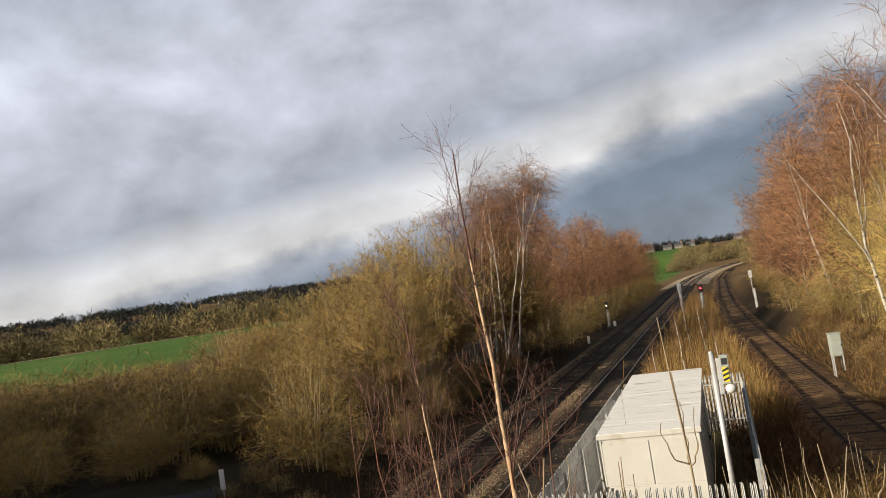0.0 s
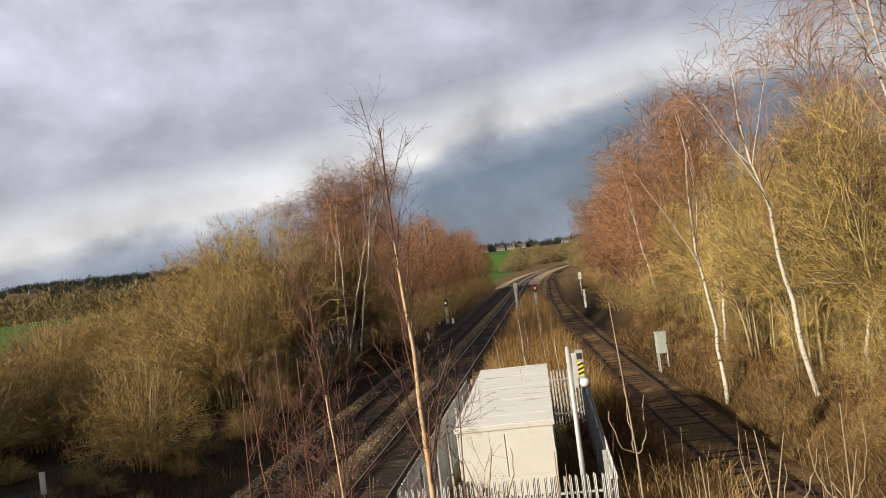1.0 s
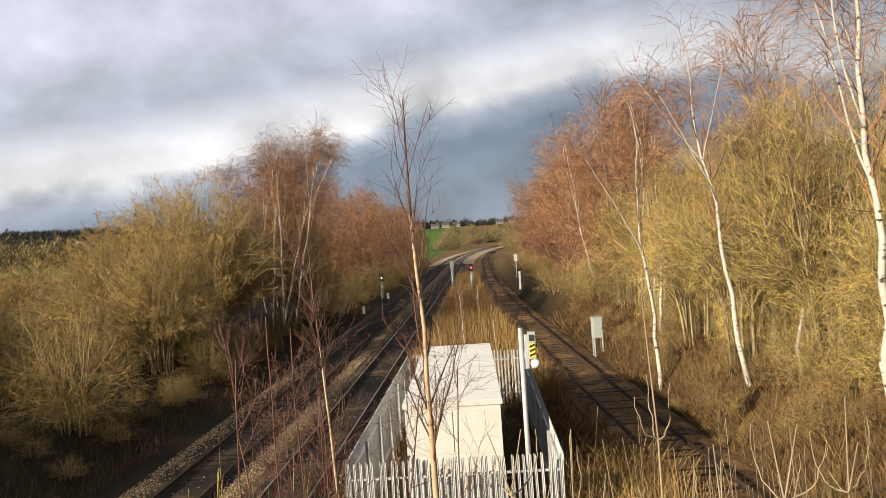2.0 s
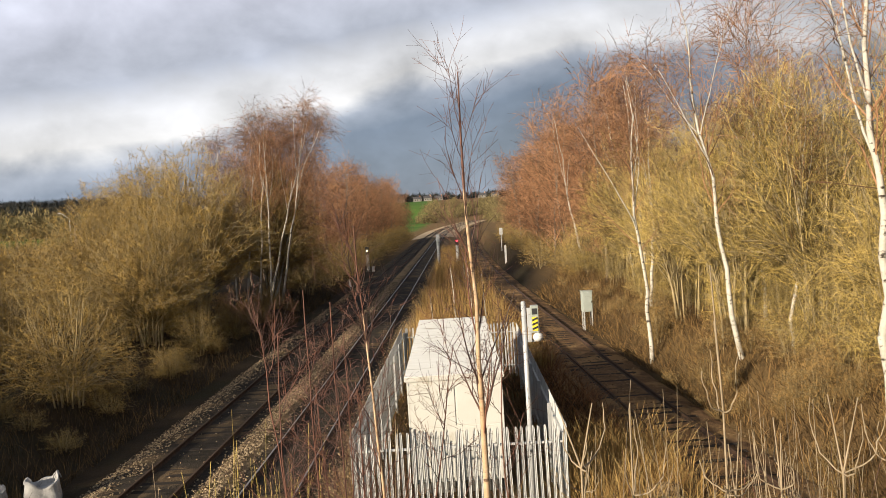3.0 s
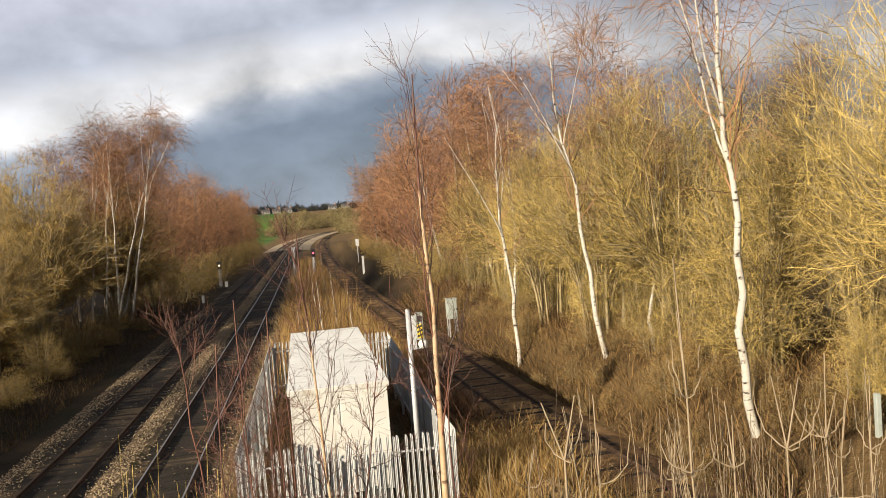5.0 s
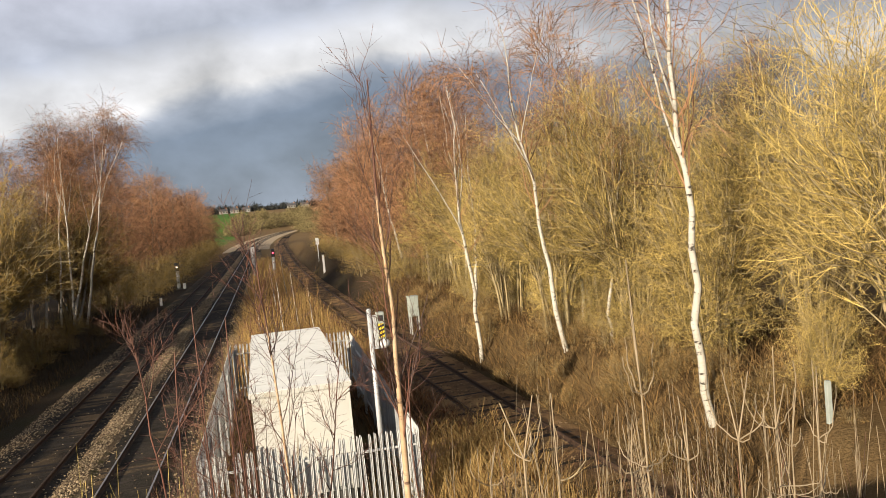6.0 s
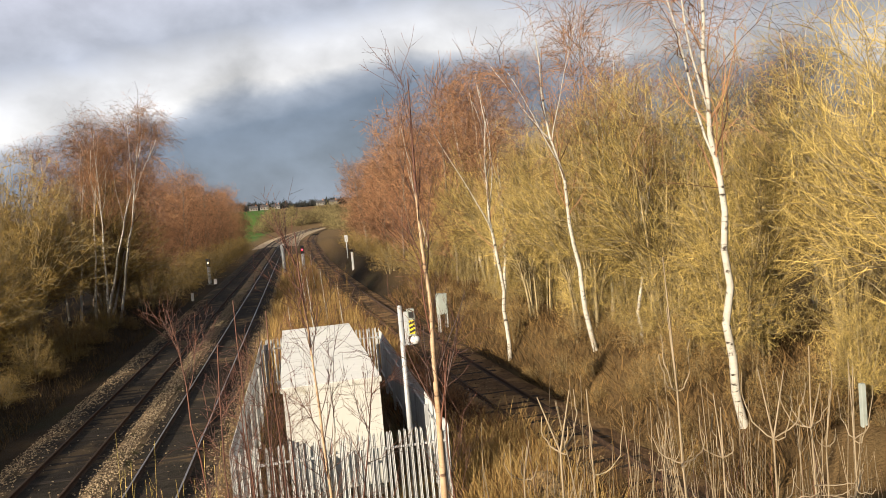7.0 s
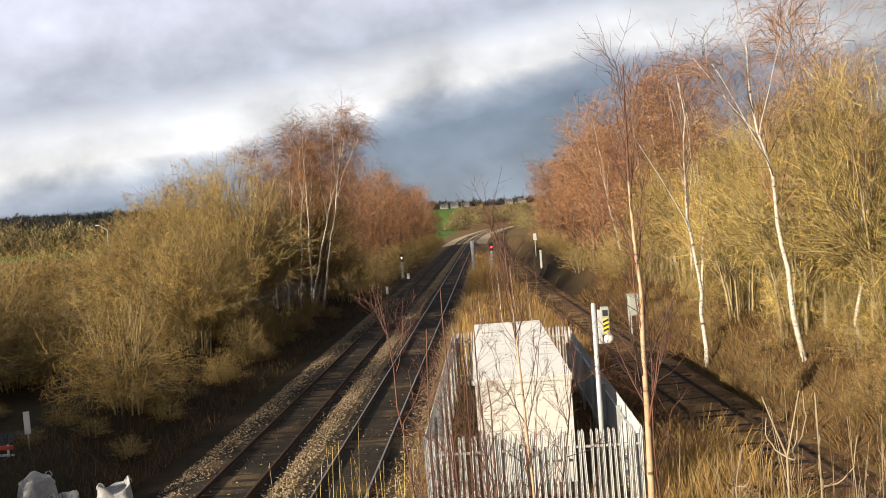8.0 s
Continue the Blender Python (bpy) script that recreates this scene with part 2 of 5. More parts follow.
def ground_mat():
    """Land cover: brown litter near the line, darkened to carry shade, pasture beyond, darker scrub in patches."""
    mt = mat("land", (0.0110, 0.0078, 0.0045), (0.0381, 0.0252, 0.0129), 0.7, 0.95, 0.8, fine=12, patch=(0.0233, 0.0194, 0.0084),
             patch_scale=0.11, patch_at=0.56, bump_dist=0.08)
    nt = mt.node_tree
    N, L = nt.nodes, nt.links
    bs = N["Principled BSDF"]
    near = bs.inputs["Base Color"].links[0].from_socket
    tc = N.new("ShaderNodeTexCoord")
    sep = N.new("ShaderNodeSeparateXYZ")
    L.new(tc.outputs["Object"], sep.inputs[0])

    def step(v, a, b):
        n = N.new("ShaderNodeMapRange")
        n.interpolation_type = "SMOOTHSTEP"
        n.inputs["From Min"].default_value, n.inputs["From Max"].default_value = a, b
        L.new(v, n.inputs["Value"])
        return n.outputs[0]

    def mth(op, a, b):
        n = N.new("ShaderNodeMath")
        n.operation = op
        for i, v in enumerate((a, b)):
            if isinstance(v, (int, float)):
                n.inputs[i].default_value = v
            else:
                L.new(v, n.inputs[i])
        return n.outputs[0]

    nz = N.new("ShaderNodeTexNoise")
    nz.inputs["Scale"].default_value = 0.012
    nz.inputs["Detail"].default_value = 5
    L.new(tc.outputs["Object"], nz.inputs["Vector"])
    fr = N.new("ShaderNodeValToRGB")
    fr.color_ramp.elements[0].position, fr.color_ramp.elements[0].color = 0.35, (0.0418, 0.0912, 0.0122, 1)
    fr.color_ramp.elements[1].position, fr.color_ramp.elements[1].color = 0.62, (0.0760, 0.1368, 0.0213, 1)
    L.new(nz.outputs["Fac"], fr.inputs[0])
    far_left = mth("MULTIPLY", step(sep.outputs[0], -95.0, -125.0), step(mth("ADD", sep.outputs[0], mth("MULTIPLY", sep.outputs[1], 0.675)), 8.0, -8.0))
    ahead = mth("MULTIPLY", step(sep.outputs[1], 270.0, 310.0), step(sep.outputs[0], -9.0, -15.0))
    mask = mth("MAXIMUM", far_left, ahead)
    # Lighter dry tan on the right bank and far off, without the painted shade.
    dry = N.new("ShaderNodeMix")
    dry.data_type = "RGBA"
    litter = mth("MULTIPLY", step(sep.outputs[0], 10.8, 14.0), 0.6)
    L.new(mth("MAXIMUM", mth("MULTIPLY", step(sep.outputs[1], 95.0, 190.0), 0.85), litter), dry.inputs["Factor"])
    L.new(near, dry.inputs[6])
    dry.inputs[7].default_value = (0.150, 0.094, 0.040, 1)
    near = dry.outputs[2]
    hill = step(sep.outputs[2], 22.0, 34.0)
    mask = mth("MULTIPLY", mask, mth("SUBTRACT", 1.0, hill))
    mx = N.new("ShaderNodeMix")
    mx.data_type = "RGBA"
    L.new(mask, mx.inputs["Factor"])
    L.new(near, mx.inputs[6])
    L.new(fr.outputs[0], mx.inputs[7])
    L.new(mx.outputs[2], bs.inputs["Base Color"])
    return mt


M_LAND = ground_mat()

# ---- mesh helpers ----
RNG = np.random.default_rng(7)


def mesh_data(name, verts, faces, *mats, mat_index=None, smooth=False):
    me = bpy.data.meshes.new(name)
    me.from_pydata([tuple(v) for v in np.asarray(verts, dtype=float).tolist()], [], np.asarray(faces).tolist() if not isinstance(faces, list) else faces)
    for m_ in mats:
        me.materials.append(m_)
    if mat_index is not None:
        me.polygons.foreach_set("material_index", np.asarray(mat_index, dtype=np.int32))
    if smooth:
        me.polygons.foreach_set("use_smooth", np.ones(len(me.polygons), dtype=bool))
    me.update()
    return me


def part(name, data, parent=None, label="", at=None):
    """One mesh object under a thing or a part."""
    ob = new(name, data)
    if parent is not None:
        ob.parent = parent
    if at is not None:
        ob.matrix_basis = at
    if label:
        ob["label"] = label
    return ob


def empty(name, m, label, category, group="", kind=""):
    ob = new(name)
    ob.empty_display_size = 0.2
    ob.matrix_basis = m
    return tagged(ob, label, category, group, kind)


def bm_mesh(name, bm, *mats, smooth=False):
    me = bpy.data.meshes.new(name)
    bmesh.ops.recalc_face_normals(bm, faces=bm.faces)
    if smooth:
        for f_ in bm.faces:
            f_.smooth = True
    bm.to_mesh(me)
    bm.free()
    for m_ in mats:
        me.materials.append(m_)
    return me


def box_bm(x0, x1, y0, y1, z0, z1, bevel=0.0, bm=None):
    own = bm is None
    bm = bm or bmesh.new()
    r = bmesh.ops.create_cube(bm, size=1.0)
    bmesh.ops.scale(bm, vec=(x1 - x0, y1 - y0, z1 - z0), verts=r["verts"])
    bmesh.ops.translate(bm, vec=((x0 + x1) / 2, (y0 + y1) / 2, (z0 + z1) / 2), verts=r["verts"])
    if bevel:
        es = list({e for v in r["verts"] for e in v.link_edges})
        bmesh.ops.bevel(bm, geom=es, offset=bevel, segments=2, affect="EDGES", profile=0.6)
    return bm


def box(name, x0, x1, y0, y1, z0, z1, material, bevel=0.0):
    return bm_mesh(name, box_bm(x0, x1, y0, y1, z0, z1, bevel), material)


def rod(name, r0, r1, z0, z1, material, sides=12, smooth=True, at=(0, 0)):
    bm = bmesh.new()
    r = bmesh.ops.create_cone(bm, cap_ends=True, segments=sides, radius1=r0, radius2=r1, depth=z1 - z0)
    bmesh.ops.translate(bm, vec=(at[0], at[1], (z0 + z1) / 2), verts=r["verts"])
    return bm_mesh(name, bm, material, smooth=smooth)


def tubes(P, R, sides=3):
    """Tapered tubes along many polylines at once. P: n x k x 3 points, R: n x k radii."""
    n, k, _ = P.shape
    T = np.gradient(P, axis=1)
    T /= np.linalg.norm(T, axis=2, keepdims=True) + 1e-9
    ref = np.where(np.abs(T[:, :1, 2:3]) > 0.8, np.array([1.0, 0, 0]), np.array([0, 0, 1.0]))
    U = np.cross(T, np.broadcast_to(ref, T.shape))
    U /= np.linalg.norm(U, axis=2, keepdims=True) + 1e-9
    V = np.cross(T, U)
    a = np.arange(sides) * 2 * np.pi / sides
    ring = U[:, :, None, :] * np.cos(a)[None, None, :, None] + V[:, :, None, :] * np.sin(a)[None, None, :, None]
    verts = (P[:, :, None, :] + ring * R[:, :, None, None]).reshape(-1, 3)
    i, j, s = np.meshgrid(np.arange(n), np.arange(k - 1), np.arange(sides), indexing="ij")
    s2 = (s + 1) % sides
    base = i * k * sides
    f_ = np.stack([base + j * sides + s, base + j * sides + s2, base + (j + 1) * sides + s2, base + (j + 1) * sides + s], axis=-1)
    return verts, f_.reshape(-1, 4)


def strips(P, R, rng):
    """Fine twigs: flat tapering strips, each turned its own way."""
    n, k, _ = P.shape
    T = P[:, -1] - P[:, 0]
    T /= np.linalg.norm(T, axis=1, keepdims=True) + 1e-9
    rv = rng.normal(size=T.shape)
    U = rv - T * np.sum(rv * T, axis=1, keepdims=True)
    U /= np.linalg.norm(U, axis=1, keepdims=True) + 1e-9
    o = U[:, None, :] * (R * 1.0)[:, :, None]
    verts = np.stack([P - o, P + o], 2).reshape(-1, 3)
    i, j = np.meshgrid(np.arange(n), np.arange(k - 1), indexing="ij")
    b = i * k * 2 + j * 2
    return verts, np.stack([b, b + 1, b + 3, b + 2], -1).reshape(-1, 4)


def joined(parts_):
    vs, fs, mi, off = [], [], [], 0
    for v, f_, m_ in parts_:
        vs.append(v)
        fs.append(f_ + off)
        mi.append(np.full(len(f_), m_))
        off += len(v)
    return np.concatenate(vs), np.concatenate(fs), np.concatenate(mi)


def grow(P, R, n, span, length, angle, k, bend, wander, ratio, rng, tip=0.35, shorten=0.0, rmin=0.003):
    """n side shoots on each polyline: where (span), how long, at what angle in degrees, rising or drooping (bend)."""
    N_, K, _ = P.shape
    idx = np.repeat(np.arange(N_), n)
    t = rng.uniform(span[0], span[1], len(idx))
    q = t * (K - 1)
    i0 = np.minimum(q.astype(int), K - 2)
    fr = (q - i0)[:, None]
    pos = P[idx, i0] * (1 - fr) + P[idx, i0 + 1] * fr
    rad = R[idx, i0] * (1 - fr[:, 0]) + R[idx, i0 + 1] * fr[:, 0]
    tan = P[idx, i0 + 1] - P[idx, i0]
    tan /= np.linalg.norm(tan, axis=1, keepdims=True) + 1e-9
    rv = rng.normal(size=tan.shape)
    per = rv - tan * np.sum(rv * tan, axis=1, keepdims=True)
    per /= np.linalg.norm(per, axis=1, keepdims=True) + 1e-9
    a = np.radians(rng.uniform(angle[0], angle[1], len(idx)))[:, None]
    d = tan * np.cos(a) + per * np.sin(a)
    ln = length * rng.uniform(0.65, 1.25, len(idx)) * (1 - shorten * (t - span[0]) / max(1e-6, span[1] - span[0]))
    st = (ln / (k - 1))[:, None]
    Q = np.zeros((len(idx), k, 3))
    Q[:, 0] = pos
    for j in range(1, k):
        d = d + np.array([0, 0, bend]) + rng.normal(size=d.shape) * wander
        d /= np.linalg.norm(d, axis=1, keepdims=True)
        Q[:, j] = Q[:, j - 1] + d * st
    r0 = np.maximum(rad * ratio, rmin)
    RR = r0[:, None] * np.linspace(1, tip, k)[None, :]
    return Q, np.maximum(RR, rmin * 0.6)


def stem(base, top, k, wander, rng, r0, r1, sag=0.0):
    t = np.linspace(0, 1, k)[:, None]
    p = np.array(base)[None, :] * (1 - t) + np.array(top)[None, :] * t
    w = np.cumsum(rng.normal(size=(k, 3)) * wander, axis=0)
    w -= w[:1]
    w[:, 2] = 0
    p = p + w * (1 - 0.3 * t)
    p[:, 0] += sag * np.sin(np.pi * t[:, 0])
    return p[None], np.linspace(r0, r1, k)[None]


# ---- the lie of the land ----
def right_line(y):
    """Centre of the branch line."""
    y = np.asarray(y, dtype=float)
    return np.where(y < 150, 6.7 + 0.00028 * (150 - y) ** 2, 6.7) + curve_off(y)


def curve_off(y):
    return np.where(np.asarray(y, dtype=float) > 205, (np.asarray(y, dtype=float) - 205) ** 2 / 3400.0, 0.0)


def sstep(v, a, b):
    t = np.clip((v - a) / (b - a), 0, 1)
    return t * t * (3 - 2 * t)


def ground_z(x, y):
    x, y = np.asarray(x, dtype=float), np.asarray(y, dtype=float)
    c = curve_off(y)
    u = x - right_line(y)
    z = np.full(np.broadcast(x, y).shape, -0.34)
    fade = 1 - sstep(y, 180, 260)
    z = z + (sstep(u, 1.5, 4.4) * 1.95 + sstep(u, 5, 14) * 0.6) * fade
    z = z + sstep(-(x - c), 7.6, 12.0) * 0.75 * fade
    # bank under the bridge, between the two lines
    z = z + 3.4 * (1 - sstep(y, 1.5, 13.5)) * sstep(x, 1.6, 4.2) * (1 - sstep(x, 8.2, 10.6))
    z = z + 4.2 * (1 - sstep(y, 1.0, 12.0)) * sstep(x, 15.5, 19.0)
    z = z + 4.2 * (1 - sstep(y, 1.0, 10.0)) * sstep(-x, 8.5, 13.0)
    # far rise: a ridge ahead and a wooded hill to the left
    d = np.hypot(x, y)
    azi = np.degrees(np.arctan2(x, np.maximum(y, 1e-3)))
    z = z + 15.5 * sstep(y, 430, 720) * sstep(azi, -16, -6)
    z = z + 46.0 * sstep(d, 750, 1500) * sstep(-azi, 14, 22) + 14 * sstep(d, 1600, 2600)
    z = z + 5.0 * sstep(d, 150, 450) * sstep(-azi, 18, 27)
    z = z + 0.10 * np.sin(x * 0.9 + 1.3 * np.sin(y * 0.31)) * np.sin(y * 0.7) * sstep(np.abs(x + 2), 6, 10) * (1 - sstep(y, 45, 65))
    return z


def build_ground():
    xs = np.concatenate([-np.geomspace(3000, 45, 34), np.linspace(-43, 34, 150), np.geomspace(36, 3000, 34)])
    ys = np.concatenate([np.linspace(-80, -2, 14), np.linspace(-1, 70, 120), np.geomspace(71.5, 3200, 90)])
    X, Y = np.meshgrid(xs, ys)
    Z = ground_z(X, Y)
    v = np.stack([X, Y, Z], -1).reshape(-1, 3)
    nx, ny = len(xs), len(ys)
    i, j = np.meshgrid(np.arange(nx - 1), np.arange(ny - 1))
    a = (j * nx + i).ravel()
    f_ = np.stack([a, a + 1, a + nx + 1, a + nx], -1)
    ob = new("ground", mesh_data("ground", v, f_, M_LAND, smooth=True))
    tagged(ob, "brown leaf-littered ground, darkened nearby as painted shade, with rough grass and far green pasture", "ground", kind="structure")


build_ground()


def ribbon(name, ys, xc, half, z_edge, z_top, shoulder, material, label, category, uneven=0.03):
    """A ballast bed along a line: flat top, sloping shoulders."""
    rng = np.random.default_rng(len(ys))
    prof = [(-half - shoulder, z_edge), (-half, z_top), (-half * 0.5, z_top), (0, z_top), (half * 0.5, z_top), (half, z_top), (half + shoulder, z_edge)]
    v = []
    for y in ys:
        for k_, (dx, z) in enumerate(prof):
            e = uneven if k_ in (1, 5) else uneven * 0.3
            v.append((float(xc(y)) + dx + rng.normal() * e, y, z + rng.normal() * e * 0.5))
    n = len(prof)
    f_ = [(r * n + k_, r * n + k_ + 1, (r + 1) * n + k_ + 1, (r + 1) * n + k_) for r in range(len(ys) - 1) for k_ in range(n - 1)]
    ob = new(name, mesh_data(name, v, f_, material, smooth=True))
    return tagged(ob, label, category, kind="structure")


MAIN_A, MAIN_B = -0.7525, -4.14
M_RIDGE = mat("tan_gravel", (0.070, 0.048, 0.027), (0.235, 0.165, 0.095), 2.2, 0.95, 0.9, fine=24, patch=(0.075, 0.060, 0.025), patch_scale=0.7, patch_at=0.57, bump_dist=0.04)
YS = np.concatenate([np.arange(-12, 60, 0.4), np.arange(60, 200, 1.5), np.arange(200, 620, 4)])
ribbon("ballast_bed_main", YS[YS < 216], lambda y: -2.45 + curve_off(y), 3.3, -0.40, -0.153, 0.9, M_BALLAST_SHADED, "stone ballast under the two main tracks, darkened in colour as shade", "ballast")
ribbon("sixfoot_ridge", YS[(YS > 4) & (YS < 205)], lambda y: -2.45 + curve_off(y), 0.18, -0.165, -0.075, 0.34, M_RIDGE, "tan gravel ridge between the two main tracks", "ballast")
ribbon("cess_strip", YS[(YS > 4) & (YS < 190)], lambda y: 1.15 + curve_off(y), 0.30, -0.33, -0.13, 0.42, M_RIDGE, "tan gravel strip beside the main track", "ballast")
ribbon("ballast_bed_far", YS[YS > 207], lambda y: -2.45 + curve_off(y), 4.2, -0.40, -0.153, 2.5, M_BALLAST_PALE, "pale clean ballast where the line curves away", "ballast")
ribbon("ballast_bed_branch", YS[YS < 300], right_line, 1.5, -0.40, -0.149, 0.7, M_BALLAST_BROWN, "leaf-strewn brown ballast under the branch track", "ballast")


def rail_profile():
    h = 0.0
    return [(-0.07, -0.16), (-0.07, -0.145), (-0.012, -0.12), (-0.012, -0.05), (-0.036, -0.035), (-0.036, -0.004), (-0.026, h),
            (0.026, h), (0.036, -0.004), (0.036, -0.035), (0.012, -0.05), (0.012, -0.12), (0.07, -0.145), (0.07, -0.16)]


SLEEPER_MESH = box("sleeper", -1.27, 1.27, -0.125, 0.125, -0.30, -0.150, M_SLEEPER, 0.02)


def track(label, xc, worn):
    base = empty("railway_track", Matrix.Identity(4), label, "railway track", "railway tracks")
    prof = rail_profile()
    n = len(prof)
    ys = np.concatenate([np.arange(-12, 60, 1.5), np.arange(60, 640, 5)])
    for sgn in (-1, 1):
        v, f_, mi = [], [], []
        for y in ys:
            for dx, z in prof:
                v.append((float(xc(y)) + sgn * 0.7525 + dx, y, z))
        for r in range(len(ys) - 1):
            for k_ in range(n - 1):
                f_.append((r * n + k_, r * n + k_ + 1, (r + 1) * n + k_ + 1, (r + 1) * n + k_))
                mi.append(1 if k_ == 6 and worn else 0)
        part("rail", mesh_data("rail", v, f_, M_RAIL, M_RAILTOP, mat_index=mi), base, "rusty sides, polished running head" if worn else "dull rusty rail")
    y = -11.0
    far_v, far_f, off = [], [], 0
    sv = np.array([(sx, sy, sz) for sx in (-1.27, 1.27) for sy in (-0.125, 0.125) for sz in (-0.3, -0.15)])
    sf = np.array([(0, 1, 3, 2), (4, 6, 7, 5), (0, 4, 5, 1), (2, 3, 7, 6), (1, 5, 7, 3), (0, 2, 6, 4)])
    while y < 320:
        x = float(xc(y))
        slope = float(xc(y + 0.5) - xc(y - 0.5))
        if 8 < y < 95:
            part("sleeper", SLEEPER_MESH, base, at=Matrix.Translation((x, y, RNG.normal() * 0.006)) @ Matrix.Rotation(-math.atan(slope) + RNG.normal() * 0.006, 4, "Z"))
        else:
            far_v.append(sv + np.array([x, y, 0]))
            far_f.append(sf + off)
            off += 8
        y += 0.65
    tagged(part("sleeper_run", mesh_data("sleeper_run", np.concatenate(far_v), np.concatenate(far_f), M_SLEEPER), base), kind="stuff")
    return base


track("straight main track with polished rails and dark sleepers", lambda y: MAIN_A + curve_off(y), True)
track("straight main track with dull rails beside shaded scrub", lambda y: MAIN_B + curve_off(y), False)
track("curving branch track with rusty rails beside the thicket", right_line, False)


def stones(name, n, where, size, label, material=None):
    """Loose stones as one heap of small faceted lumps."""
    rng = np.random.default_rng(n)
    base = np.array([(1, 0, 0), (-1, 0, 0), (0, 1, 0), (0, -1, 0), (0, 0, 1), (0, 0, -1)], float)
    fc = np.array([(0, 2, 4), (2, 1, 4), (1, 3, 4), (3, 0, 4), (2, 0, 5), (1, 2, 5), (3, 1, 5), (0, 3, 5)])
    p = where(rng, n)
    s = rng.uniform(size[0], size[1], (n, 1, 1)) * rng.uniform(0.6, 1.2, (n, 6, 1))
    a = rng.uniform(0, 6.28, n)
    v = base[None] * s * np.array([1, 0.8, 0.6])
    c, d = np.cos(a)[:, None], np.sin(a)[:, None]
    v = np.stack([v[..., 0] * c - v[..., 1] * d, v[..., 0] * d + v[..., 1] * c, v[..., 2]], -1) + p[:, None, :]
    f_ = (fc[None] + (np.arange(n) * 6)[:, None, None]).reshape(-1, 3)
    ob = new(name, mesh_data(name, v.reshape(-1, 3), f_, material or M_STONE))
    tagged(ob, label, "ballast stones", kind="stuff")


def main_stones(rng, n):
    y = 12 + 70 * rng.random(n) ** 1.8
    lane = rng.choice(4, n, p=[0.38, 0.42, 0.16, 0.04])
    x = np.choose(lane, [rng.normal(-6.1, 0.45, n), rng.normal(-2.45, 0.30, n), rng.normal(1.0, 0.35, n), rng.uniform(-6, 1, n)])
    z = np.where(np.abs(x + 2.45) < 0.3, 0.07, 0) + np.where(x < -5.75, -0.155 - 0.24 * np.clip((-5.75 - x) / 0.9, 0, 1), np.where(x > 0.85, -0.135 - 0.2 * np.clip((x - 1.45) / 0.42, 0, 1), -0.155)) + 0.02
    return np.stack([x, y, z], -1)


stones("ballast_stones", 30000, main_stones, (0.025, 0.058), "pale grey ballast stones spilling along the main tracks")
stones("branch_ballast_stones", 2500, lambda rng, n: (lambda y: np.stack([right_line(y) + rng.normal(0, 1.2, n), y, np.full(n, -0.145)], -1))(14 + 50 * rng.random(n) ** 1.5), (0.025, 0.06), "brown ballast stones along the branch track", M_SPOIL)


def heap(rng, n):
    a, q = rng.uniform(0, 6.28, n), np.sqrt(rng.random(n))
    x, y = 9.2 + 0.95 * q * np.cos(a), 18.4 + 1.9 * q * np.sin(a)
    return np.stack([x, y, ground_z(x, y) + 0.9 * (1 - q ** 1.6) - 0.02], -1)


stones("gravel_heap", 5200, heap, (0.03, 0.075), "heap of tan gravel and spoil beside the branch track", M_SPOIL)


# ---- bridge on which the camera stands ----
def bridge():
    b = empty("bridge", Matrix.Identity(4), "brick road overbridge with mossy coping on its parapets", "bridge")
    for y0, y1 in ((0.08, 0.46), (-8.6, -8.2)):
        part("parapet", box("parapet", -70, 70, y0, y1, 4.6, 6.862, M_BRICK), b, "weathered red brick parapet")
    part("deck", box("deck", -70, 70, -8.2, 0.08, 4.9, 5.55, M_ASPHALT), b, "asphalt road deck")
    part("girder", box("girder", -70, 70, 0.10, 0.42, 4.0, 4.6, M_BRICK), b)
    for x0, x1 in ((-70, -9.5), (2.6, 9.4), (17.5, 70)):
        part("abutment", box("abutment", x0, x1, -8.4, 0.35, -0.6, 4.9, M_BRICK), b)
    for i in range(31):
        x = -9.7 + i * 0.905
        part("coping_block", COPING_MESH, b, at=Matrix.Translation((x, 0.28, 6.862 + RNG.normal() * 0.002)))
        part("mossy_edge", EDGE_MESH, b, "dark mossy outer edge of the coping" if i == 0 else "", at=Matrix.Translation((x, 0.28, 6.862 + RNG.normal() * 0.002)))
    for x0, x1 in ((-70, -10.16), (17.91, 70)):
        part("coping_run", box("coping_run", x0, x1, 0.06, 0.50, 6.862, 6.947, M_COPING), b)


COPING_MESH = box("coping_block", -0.451, 0.451, -0.215, 0.140, 0.0, 0.088, M_COPING, 0.006)
EDGE_MESH = box("mossy_edge", -0.452, 0.452, 0.141, 0.215, 0.0, 0.089, M_MOSS, 0.008)
bridge()


